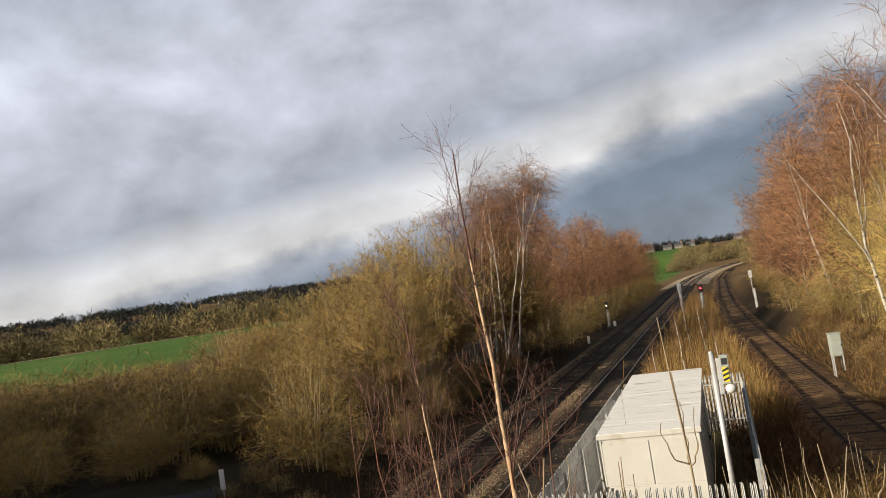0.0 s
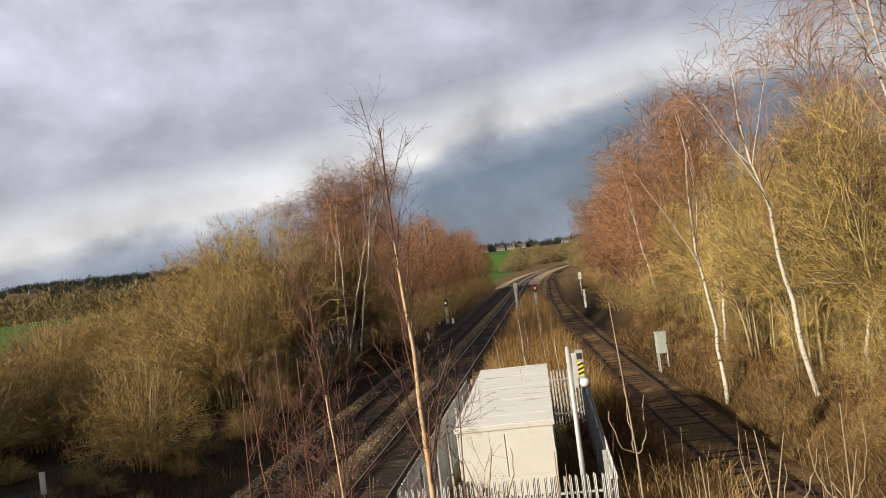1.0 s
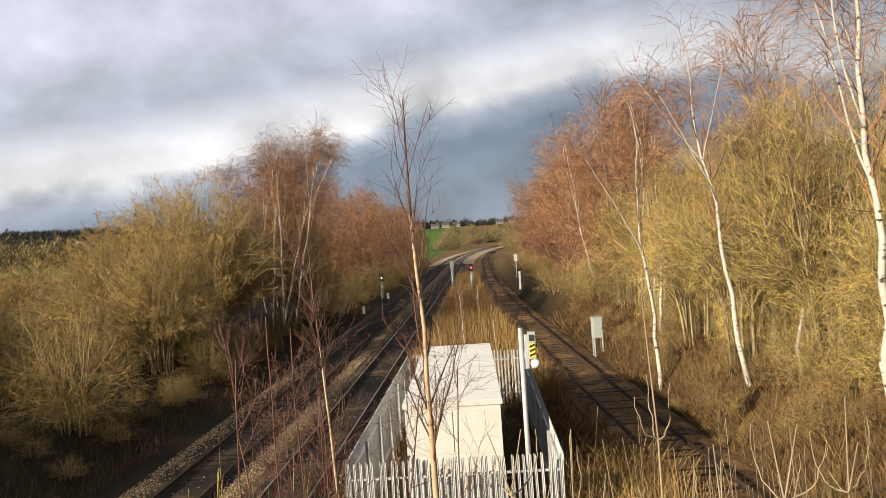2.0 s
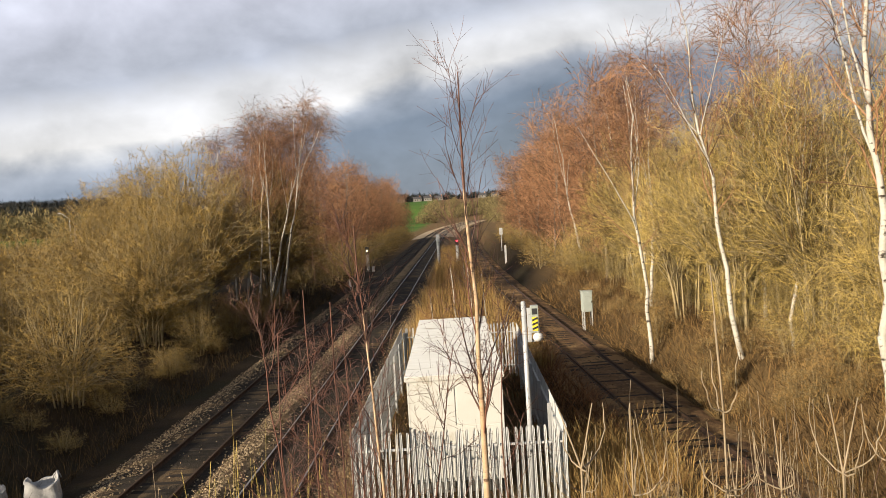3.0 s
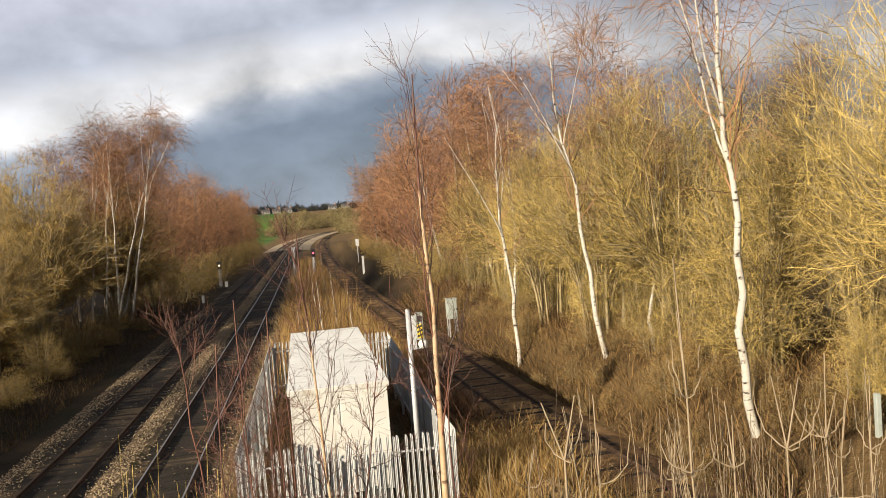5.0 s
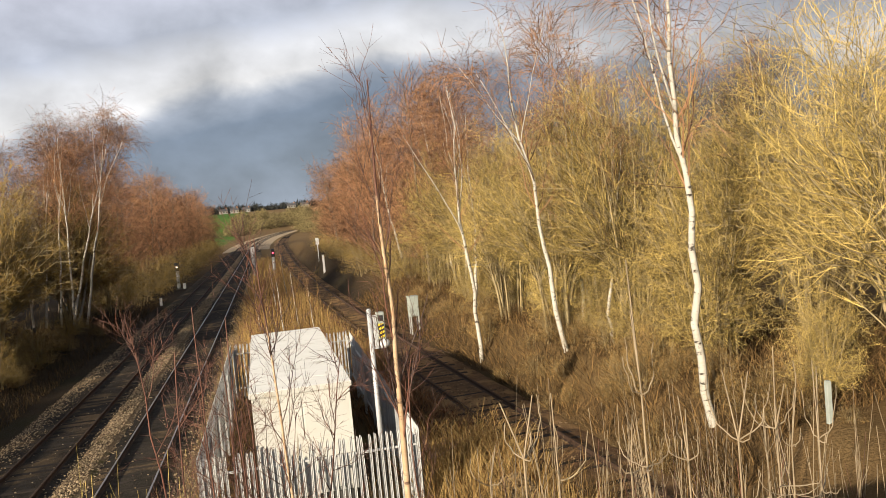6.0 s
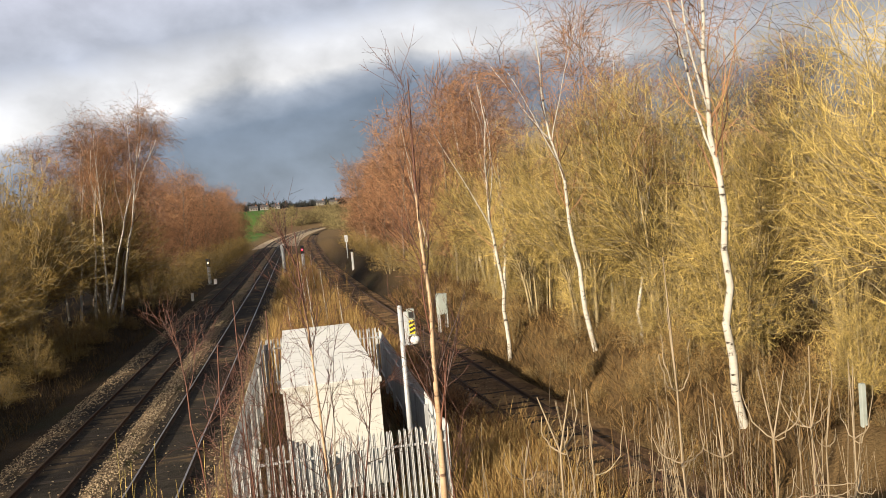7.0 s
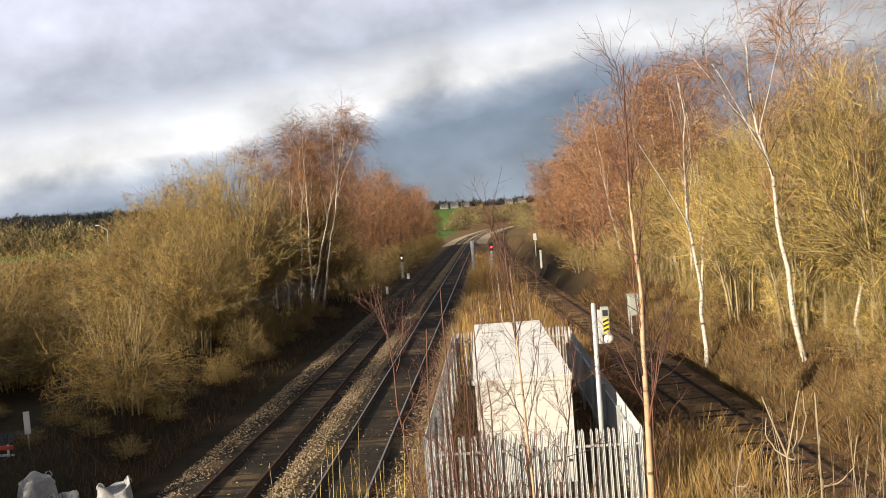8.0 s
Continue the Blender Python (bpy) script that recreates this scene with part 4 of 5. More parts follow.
# right of the branch track
for i, (x, y, s, h) in enumerate([(18.4, 15.6, 1.0, 0.98), (16.4, 26.5, 0.95, 1.02), (15.2, 31.0, 0.9, 1.08), (14.9, 36.5, 0.9, 1.06), (17.6, 32.5, 1.0, 1.08), (16.2, 41.5, 0.95, 1.05), (20.0, 21.0, 1.1, 0.98), (21, 29, 1.1, 1.0),
                                  (17.0, 22.4, 0.8, 1.0), (15.4, 47.5, 0.9, 1.05), (15.6, 54, 0.85, 1.05), (23.5, 15.5, 1.15, 0.9), (26, 22, 1.1, 0.9), (19.6, 37.5, 1.0, 1.08), (15.8, 61, 0.8, 1.05)]):
    tree("willow", i % 3, x, y, s, 40 + i * 83, label=L_WIL, group="willows", height=h)
for i, (x, y, s) in enumerate([(16.4, 21.8, 0.75), (15.6, 24.5, 0.62), (15.4, 31.0, 0.7), (15.0, 37.5, 0.7), (14.4, 43.5, 0.7), (18.0, 19.0, 0.85), (18.5, 26, 0.9), (17.5, 36, 0.9), (14.2, 51, 0.75), (14.0, 59, 0.75), (19.5, 13.2, 0.8), (23.5, 18.5, 1.0), (13.9, 67, 0.7), (16.6, 17.0, 0.62), (15.7, 28.0, 0.6), (15.9, 34.2, 0.75), (14.3, 40.6, 0.6), (17.6, 22.8, 0.8)]):
    tree("thicket", i % 3, x, y, s, i * 37, label=L_THK, group="willow bushes", height=1.1)
for i, (x, y, s, lx, ly) in enumerate([(12.65, 34.8, 0.86, -2, 0), (14.4, 28.6, 0.82, -9, 0), (14.7, 19.0, 0.92, -5, 0), (18.4, 36, 0.94, 2, 0), (20.5, 40, 1.0, 3, 0), (15.0, 46, 0.85, -4, 0),
                                       (22.5, 27, 0.86, 4, 0), (16.2, 54, 0.95, -3, 0), (14.2, 62, 0.85, -5, 0), (15.7, 27.4, 0.68, -3, 0), (16.2, 31.0, 0.8, -6, 1), (14.0, 40.0, 0.72, -3, 0)]):
    tree("birch", i % 3, x, y, s, 20 + i * 47, (lx, ly), L_BIR, "birches by the branch line")
for i in range(40):
    y = 50 + (i // 2) * 4.8
    x = 14.2 + (i % 2) * 4.2 + 1.2 * math.sin(i * 2.3) + max(0, (62 - y) * 0.2)
    tree("red_wood", i % 3, x, y, 1.02 + 0.1 * math.sin(i * 1.3), i * 71, (math.sin(i * 2) * 4, math.cos(i) * 3), L_RED, "red-brown birch wood", height=1.08 - 0.16 * min(1.0, max(0.0, (y - 62) / 50)))
for i in range(12):
    tree("bush_far", i % 3, 12.6 + 0.7 * math.sin(i * 2.2) + max(0, (70 - (60 + i * 7)) * 0.1), 60 + i * 7.0, 0.6, i * 37, label=L_BUSH, group="lineside bushes", height=0.9)


# ---- saplings on the bank below the bridge ----
def sapling(name, base, top, r0, bark, twig, side, seed, label, spread=1.0, fat=1.0, open_=1.0):
    rng = np.random.default_rng(seed)
    P0, R0 = stem(base, top, 16, 0.016, rng, r0, 0.005)
    lo = max(0.35, side[1])
    P1, R1 = grow(P0, R0, side[0], (lo, 0.97), 0.95 * spread, (14 * open_, 30 * open_), 7, 0.06, 0.06 * open_, 0.38, rng, shorten=0.5, rmin=0.003 * fat)
    P2, R2 = grow(P1, R1, 6, (0.2, 1.0), 0.42 * spread, (22, 50), 5, 0.05, 0.10, 0.6, rng, rmin=0.0018 * fat)
    P3, R3 = grow(P2, R2, 3, (0.2, 1.0), 0.18 * spread, (25, 60), 3, 0.02, 0.10, 0.7, rng, rmin=0.0012 * fat)
    ob = empty(name, Matrix.Identity(4), label, "tree", "saplings by the bridge")
    cut = 13
    part("trunk", mesh_data("trunk", *tubes(P0[:, :cut + 1], R0[:, :cut + 1], 10), bark, smooth=True), ob)
    part("leader", mesh_data("leader", *tubes(P0[:, cut:], R0[:, cut:] * 0.98, 8), twig, smooth=True), ob, "dark twiggy leading shoot")
    v, f_, _ = joined([(*tubes(P1, R1, 5), 0), (*tubes(P2, R2, 3), 0), (*tubes(P3, R3, 3), 0)])
    part("crown", mesh_data("crown", v, f_, twig, smooth=True), ob)
    return ob


def on_ground(x, y):
    return (x, y, float(ground_z(x, y)) - 0.03)


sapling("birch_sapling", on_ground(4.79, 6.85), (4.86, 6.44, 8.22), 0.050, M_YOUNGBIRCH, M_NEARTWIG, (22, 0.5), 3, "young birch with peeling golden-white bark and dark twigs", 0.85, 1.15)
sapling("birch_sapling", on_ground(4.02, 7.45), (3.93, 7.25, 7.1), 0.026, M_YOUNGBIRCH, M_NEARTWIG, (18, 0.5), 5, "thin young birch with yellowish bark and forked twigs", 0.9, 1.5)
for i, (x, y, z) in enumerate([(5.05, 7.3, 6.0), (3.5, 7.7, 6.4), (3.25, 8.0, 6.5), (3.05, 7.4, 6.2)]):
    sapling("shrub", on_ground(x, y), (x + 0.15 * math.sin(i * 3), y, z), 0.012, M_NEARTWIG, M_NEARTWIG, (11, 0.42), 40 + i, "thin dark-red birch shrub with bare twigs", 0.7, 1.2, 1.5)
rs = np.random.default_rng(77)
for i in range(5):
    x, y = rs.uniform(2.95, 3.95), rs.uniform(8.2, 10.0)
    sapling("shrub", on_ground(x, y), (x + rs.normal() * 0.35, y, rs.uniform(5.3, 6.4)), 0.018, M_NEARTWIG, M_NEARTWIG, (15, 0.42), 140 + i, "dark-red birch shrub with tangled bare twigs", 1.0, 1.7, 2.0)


def arms(node, n, reach, rise, rng, r0):
    """Shoots that leave a cut stem sideways and turn upward."""
    P, R = [], []
    a0 = rng.uniform(0, 3.14)
    for k_ in range(n):
        a = a0 + k_ * 2.4 + rng.normal() * 0.4
        q = rng.uniform(0.4, 1.3)
        t = np.linspace(0, 1, 9)
        out = reach * q * (1 - (1 - t) ** 2.2)
        up = rise * q * rng.uniform(0.6, 1.3) * t ** rng.uniform(1.3, 2.1)
        w = np.cumsum(rng.normal(size=(9, 3)) * 0.010, axis=0)
        P.append(np.stack([node[0] + out * math.cos(a), node[1] + out * math.sin(a), node[2] + up], -1) + w - w[:1])
        R.append(np.linspace(r0, r0 * 0.55, 9))
    return np.array(P), np.array(R)


def cut_shrub(x, y, node_z, seed, tall=1.0):
    rng = np.random.default_rng(seed)
    g = on_ground(x, y)
    P0, R0 = stem(g, (x + rng.normal() * 0.05, y, node_z), 8, 0.012, rng, 0.011, 0.007)
    node = P0[0, -1]
    Pa, Ra = arms(node, 3, 0.20, 0.60 * tall, rng, 0.0058)
    low = P0[0, -2]
    Pb, Rb = arms(low, 3, 0.30, 0.30 * tall, rng, 0.0055)
    Pc = []
    for k_ in range(2):
        dx = rng.normal() * 0.06
        t = np.linspace(0, 1, 9)
        Pc.append(np.stack([node[0] + dx * t, node[1] + rng.normal() * 0.05 * t, node[2] + t * tall * rng.uniform(0.5, 1.05)], -1))
    Pc = np.array(Pc)
    Rc = np.tile(np.linspace(0.0068, 0.004, 9), (2, 1))
    ob = empty("cut_back_shrub", Matrix.Identity(4), "cut-back sycamore stem with pale upturned shoots", "shrub", "cut-back shrubs")
    part("trunk", mesh_data("trunk", *tubes(P0, R0, 8), M_SHOOT, smooth=True), ob)
    for Pq, Rq in ((Pa, Ra), (Pb, Rb), (Pc, Rc)):
        for k_ in range(len(Pq)):
            part("shoot", mesh_data("shoot", *tubes(Pq[k_:k_ + 1], Rq[k_:k_ + 1], 6), M_SHOOT, smooth=True), ob)


for i, (x, y, z, t) in enumerate([(6.43, 5.4, 5.80, 0.9), (5.47, 5.2, 5.56, 0.6), (5.95, 5.8, 5.15, 0.6), (6.75, 5.6, 5.2, 0.65), (7.2, 5.6, 5.3, 0.6), (7.8, 6.0, 5.2, 0.7), (8.4, 6.4, 4.9, 0.7), (6.9, 6.9, 4.7, 0.55), (8.9, 7.6, 4.4, 0.6), (5.7, 7.4, 4.6, 0.45)]):
    cut_shrub(x, y, z, 60 + i, t)


def shoot_clump(name, n, cx, cy, sx, sy, z_lo, z_hi, r, material, label, seed, fan=0.25):
    rng = np.random.default_rng(seed)
    t = np.linspace(0, 1, 7)[None, :, None]
    x, y = rng.normal(cx, sx, n), rng.normal(cy, sy, n)
    g = np.stack([x, y, ground_z(x, y) - 0.04], -1)
    top = np.stack([x + rng.normal(0, fan, n), y + rng.normal(0, fan, n), rng.uniform(z_lo, z_hi, n)], -1)
    P = g[:, None, :] * (1 - t) + top[:, None, :] * t
    P[:, :, :2] += rng.normal(0, 0.07, (n, 1, 2)) * np.sin(np.pi * t)
    R = r * rng.uniform(0.7, 1.3, (n, 1)) * np.linspace(1, 0.35, 7)[None, :]
    P1, R1 = grow(P, R, 2, (0.45, 0.9), 0.35, (15, 40), 4, 0.1, 0.06, 0.6, rng, rmin=0.003)
    v, f_, _ = joined([(*tubes(P, R, 4), 0), (*tubes(P1, R1, 3), 0)])
    ob = new(name, mesh_data(name, v, f_, material, smooth=True))
    return tagged(ob, label, "shoots", kind="stuff")


shoot_clump("yellow_shoots", 95, 1.75, 11.0, 0.55, 1.2, 1.7, 4.1, 0.0075, M_YSHOOT, "clump of upright yellow willow shoots by the track", 4, 0.4)
shoot_clump("pale_shoots", 42, 7.4, 7.6, 1.3, 0.9, 4.0, 5.4, 0.006, M_SHOOT, "thin pale upright shoots on the bank", 6, 0.12)
shoot_clump("brown_shoots", 60, 8.2, 10.5, 1.0, 1.4, 2.4, 4.0, 0.009, M_GRASSBROWN, "thin brown stalks on the bank below the bridge", 8, 0.2)
shoot_clump("bank_shoots", 70, 8.6, 8.6, 1.7, 1.1, 3.4, 5.0, 0.009, M_SHOOT, "pale brown cut shoots standing thick on the bank", 14, 0.28)
shoot_clump("lower_bank_shoots", 75, 10.4, 13.6, 1.7, 1.5, 1.4, 3.1, 0.011, M_SHOOT, "pale brown shoots at the foot of the bank", 16, 0.35)
shoot_clump("dark_shoots", 170, 8.8, 9.0, 2.2, 1.8, 1.8, 3.8, 0.010, M_NEARTWIG, "dark red-brown stems tangled on the bank", 15, 0.35)
shoot_clump("verge_shoots", 22, 0.6, 8.2, 1.0, 0.8, 3.2, 4.6, 0.008, M_SHOOT, "thin pale shoots beside the main tracks", 9, 0.2)
for i, (x, y, z) in enumerate([(4.3, 44, 4.6), (5.2, 52, 4.4), (4.0, 60, 4.6), (6.0, 47, 3.8), (3.2, 40, 3.4), (5.0, 70, 4.5)]):
    sapling("shrub", on_ground(x, y), (x - 0.25, y, z), 0.05, M_BIRCHBARK, M_REDTWIG, (14, 0.3), 80 + i, "slim pale sapling in dry grass", 1.2)


def blades(name, n, where, h0, h1, w, material, label, seed, lean=0.35):
    """A stand of dry grass: bent, tapering blades."""
    rng = np.random.default_rng(seed)
    x, y = where(rng, n)
    g = np.stack([x, y, ground_z(x, y) - 0.03], -1)
    h = rng.uniform(h0, h1, n)[:, None]
    a = rng.uniform(0, 6.28, n)
    ax = np.stack([np.cos(a), np.sin(a), np.zeros(n)], -1) * w * rng.uniform(0.6, 1.4, (n, 1))
    b = rng.normal(0, lean, (n, 2))
    mid = g + np.concatenate([b * 0.35 * h, 0.55 * h], 1)
    top = g + np.concatenate([b * h, h], 1)
    v = np.stack([g - ax, g + ax, mid + ax * 0.7, mid - ax * 0.7, top], 1).reshape(-1, 3)
    o = (np.arange(n) * 5)[:, None]
    q = (o + np.array([[0, 1, 2, 3]])).tolist()
    tr = (o + np.array([[3, 2, 4]])).tolist()
    ob = new(name, mesh_data(name, v, q + tr, material))
    tagged(ob, label, "grass", kind="stuff")


def band(y0, y1, p, x_of):
    def f_(rng, n):
        y = y0 + (y1 - y0) * rng.random(n) ** p
        return x_of(rng, y, n), y
    return f_


blades("dry_grass_strip", 22000, band(35.6, 140, 1.5, lambda r, y, n: 1.5 + r.random(n) * np.maximum(1.0, right_line(y) - 3.4)), 0.6, 1.9, 0.013, M_GRASSGOLD, "tall golden dry grass between the lines", 1)
blades("red_bracken", 9000, band(17, 60, 1.2, lambda r, y, n: np.minimum(right_line(y) - 1.35 - r.random(n) ** 1.5 * 3.0, 12)), 0.15, 0.8, 0.014, M_BRACKEN, "red-brown dead bracken along the branch track", 31, 0.9)
shoot_clump("strip_saplings", 210, 4.5, 47, 1.1, 9, 1.6, 4.2, 0.013, M_GRASSBROWN, "thin red-brown saplings standing in the dry grass", 33, 0.3)
blades("trackside_grass", 15000, band(12, 50, 1.3, lambda r, y, n: r.normal(1.45, 0.30, n)), 0.10, 0.45, 0.008, M_GRASSGOLD, "short yellowed grass beside the main track", 2, 0.6)
blades("weed_stand", 4200, band(14.5, 24, 1.0, lambda r, y, n: r.uniform(7.1, 10.2, n)), 0.5, 1.7, 0.010, M_GRASSGOLD, "tall golden weeds between the fence and the branch track", 41, 0.45)
blades("sixfoot_grass", 5000, band(14, 60, 1.3, lambda r, y, n: r.normal(-2.45, 0.25, n)), 0.06, 0.26, 0.008, M_GRASSGOLD, "short yellowed grass between the two main tracks", 12, 0.7)
blades("bank_stalks", 23000, band(16.5, 66, 1.3, lambda r, y, n: right_line(y) + 1.9 + r.random(n) ** 1.2 * 9), 0.15, 0.9, 0.014, M_GRASSBROWN, "dead brown stalks under the willows", 3, 1.0)
blades("enclosure_weeds", 3500, band(17, 35, 1.0, lambda r, y, n: r.uniform(2.0, 9.0, n)), 0.2, 0.9, 0.009, M_GRASSBROWN, "brown weeds around the hut", 4, 0.5)
blades("middle_weeds", 6000, band(8, 19, 0.8, lambda r, y, n: r.uniform(4.5, 11.5, n)), 0.3, 1.1, 0.009, M_GRASSBROWN, "brown weeds on the bank below the bridge", 5, 0.9)
blades("left_verge_grass", 12000, band(18, 90, 1.5, lambda r, y, n: -7.4 - r.random(n) ** 1.3 * 6.5), 0.15, 0.7, 0.010, M_GRASSGREEN, "rough brown-green grass below the left bushes", 6, 0.5)


for i in range(16):
    y = 42 + 26 * rb.random()
    tree("scrub", i % 3, -8.6 - 2.6 * rb.random(), y, rb.uniform(0.28, 0.5), i * 53, label="low brown bramble scrub under the birches", group="lineside scrub", height=0.9)
for i in range(14):
    x, y = -8.4 - 4.5 * rb.random(), 23.5 + 14 * rb.random()
    tree("bush_far", i % 3, x, y, rb.uniform(0.16, 0.24), i * 53, label="low bare bramble scrub on the verge", group="lineside scrub", height=0.8)
for i in range(34):
    y = 15 + 48 * rb.random()
    tree("scrub", i % 3, float(right_line(y)) + 2.6 + 3.2 * rb.random(), y, rb.uniform(0.28, 0.55), i * 53, label="low golden-brown bramble scrub under the willows", group="lineside scrub", height=0.85)
for i in range(22):
    y = 17 + 22 * rb.random()
    tree("scrub", i % 3, float(right_line(y)) + 2.9 + 2.4 * rb.random(), y, rb.uniform(0.42, 0.72), i * 67, label="golden-brown willow scrub on the shaded bank foot", group="lineside scrub", height=1.1)


for i in range(34):
    y = 16 + 16 * rb.random()
    tree("scrub", i % 3, float(right_line(y)) + 1.7 + 2.6 * rb.random(), y, rb.uniform(0.20, 0.40), i * 61, label="low golden-brown bramble scrub under the willows", group="lineside scrub", height=0.9)


# ---- lineside furniture ----
def bank_post():
    x, y = 15.86, 16.0
    g = float(ground_z(x, y))
    p = empty("bank_post", Matrix.Translation((x, y, g)), "pale weathered concrete post standing in the scrub", "post")
    part("shaft", box("shaft", -0.055, 0.055, -0.055, 0.055, -0.2, 2.44 - g, M_CABINET, 0.012), p)
    part("cap", box("cap", -0.05, 0.05, -0.05, 0.05, 2.44 - g, 2.47 - g, M_CABINET, 0.01), p)


bank_post()


def cabinet():
    x, y = 11.75, 46.5
    g = float(ground_z(x, y))
    c = empty("lineside_cabinet", Matrix.Translation((x, y, g)) @ Matrix.Rotation(radians(6), 4, "Z"), "pale grey-green steel lineside cabinet on a stand", "cabinet")
    z0, z1 = 0.80 - g, 1.95 - g
    body = part("body", box("body", -0.28, 0.28, -0.25, 0.25, z0, z1, M_CABINET, 0.015), c)
    part("roof", box("roof", -0.31, 0.31, -0.28, 0.28, z1, z1 + 0.05, M_CABINET, 0.015), c)
    d = part("door", box("door", -0.25, 0.25, -0.275, -0.25, z0 + 0.05, z1 - 0.05, M_CABINET, 0.008), body)
    part("handle", box("handle", 0.2, 0.25, -0.30, -0.275, z0 + 0.5, z0 + 0.62, M_BLACK), d)
    for sx in (-0.23, 0.23):
        for sy in (-0.2, 0.2):
            part("leg", box("leg", sx - 0.03, sx + 0.03, sy - 0.03, sy + 0.03, -0.05, z0, M_GALV), c)


cabinet()


def colour_light(x, y, h, lamp, label, back=False):
    g = float(ground_z(x, y))
    s = empty("railway_signal", Matrix.Translation((x, y, g)), label, "railway signal")
    part("post", rod("post", 0.07, 0.07, 0, h - 0.5, M_POLE, 10), s)
    part("foundation", box("foundation", -0.3, 0.3, -0.3, 0.3, -0.1, 0.12, M_HUTDARK, 0.02), s)
    head = part("head", box("head", -0.24, 0.24, -0.12, 0.16, h - 0.75, h + 0.25, M_POLE if back else M_BLACK, 0.05), s, "pale back of the signal head" if back else "black signal head")
    if lamp is not None:
        bm = bmesh.new()
        r = bmesh.ops.create_cone(bm, cap_ends=True, segments=14, radius1=0.10, radius2=0.10, depth=0.04)
        bmesh.ops.rotate(bm, verts=r["verts"], cent=(0, 0, 0), matrix=Matrix.Rotation(math.pi / 2, 3, "X"))
        bmesh.ops.translate(bm, verts=r["verts"], vec=(0, -0.15, h - 0.25))
        part("lens", bm_mesh("lens", bm, lamp), head, "lit lens")
        part("hood", box("hood", -0.17, 0.17, -0.36, -0.12, h - 0.09, h - 0.06, M_BLACK), head)
    part("ladder", box("ladder", -0.2, 0.2, 0.18, 0.21, 0.2, h - 0.8, M_POLE), s)
    part("plate", box("plate", -0.10, 0.10, -0.1, -0.075, h - 1.5, h - 1.2, M_WHITE, 0.01), s)


colour_light(4.15, 102.8, 3.6, M_REDLAMP, "signal on a white post showing a red light")
colour_light(1.75, 101.8, 4.1, None, "signal seen from behind on a pale post", True)
colour_light(-7.55, 103.7, 3.0, M_WARMLAMP, "short signal with a small light by the shaded track")


def marker_post(x, y, h, r, label):
    g = float(ground_z(x, y))
    p = empty("marker_post", Matrix.Translation((x, y, g)), label, "post", "marker posts")
    part("shaft", box("shaft", -r, r, -r, r, -0.1, h, M_WHITE, 0.015), p)
    part("cap", box("cap", -r - 0.02, r + 0.02, -r - 0.02, r + 0.02, h, h + 0.05, M_WHITE, 0.01), p)


marker_post(10.0, 97.6, 2.1, 0.12, "white marker post beside the branch track")
marker_post(-7.2, 84, 0.7, 0.12, "low white post beside the shaded track")
marker_post(-6.9, 104, 0.6, 0.16, "low white box beside the shaded track")


def far_box(x, y, z):
    g = float(ground_z(x, y))
    s = empty("relay_box", Matrix.Translation((x, y, g)), "white equipment box on a post by the far track", "equipment box")
    part("post", rod("post", 0.06, 0.06, -0.05, z - g - 0.4, M_POLE, 8), s)
    part("case", box("case", -0.22, 0.22, -0.15, 0.15, z - g - 0.45, z - g + 0.45, M_WHITE, 0.03), s)


far_box(10.3, 112, 3.6)


def site_sign():
    x, y = -12.3, 26.4
    g = float(ground_z(x, y))
    s = empty("site_sign", Matrix.Translation((x, y, g)) @ Matrix.Rotation(radians(25), 4, "Z"), "narrow white sign board on a thin post by the road", "sign")
    part("post", rod("post", 0.025, 0.025, -0.05, 1.2, M_GALV, 8), s)
    part("board", box("board", -0.095, 0.095, -0.03, -0.01, 0.55, 1.32, M_WHITE, 0.006), s)


site_sign()


def barrier():
    x, y = -14.0, 25.6
    g = float(ground_z(x, y))
    b = empty("road_barrier", Matrix.Translation((x, y, g)) @ Matrix.Rotation(radians(3), 4, "Z"), "red and white striped plank barrier on feet", "barrier")
    for k_ in range(8):
        part("plank_section", box("plank_section", -2.4 + k_ * 0.5, -1.905 + k_ * 0.5, -0.02, 0.02, 0.30, 0.44, M_REDPAINT if k_ % 2 else M_WHITE), b)
    part("lower_rail", box("lower_rail", -2.4, 1.6, -0.02, 0.02, 0.08, 0.15, M_WHITE), b)
    for xx in (-2.2, -0.4, 1.4):
        part("foot", box("foot", xx - 0.04, xx + 0.04, -0.3, 0.3, -0.03, 0.05, M_BLACK, 0.01), b)
        part("upright", box("upright", xx - 0.03, xx + 0.03, 0.022, 0.06, 0.0, 0.46, M_WHITE), b)


barrier()


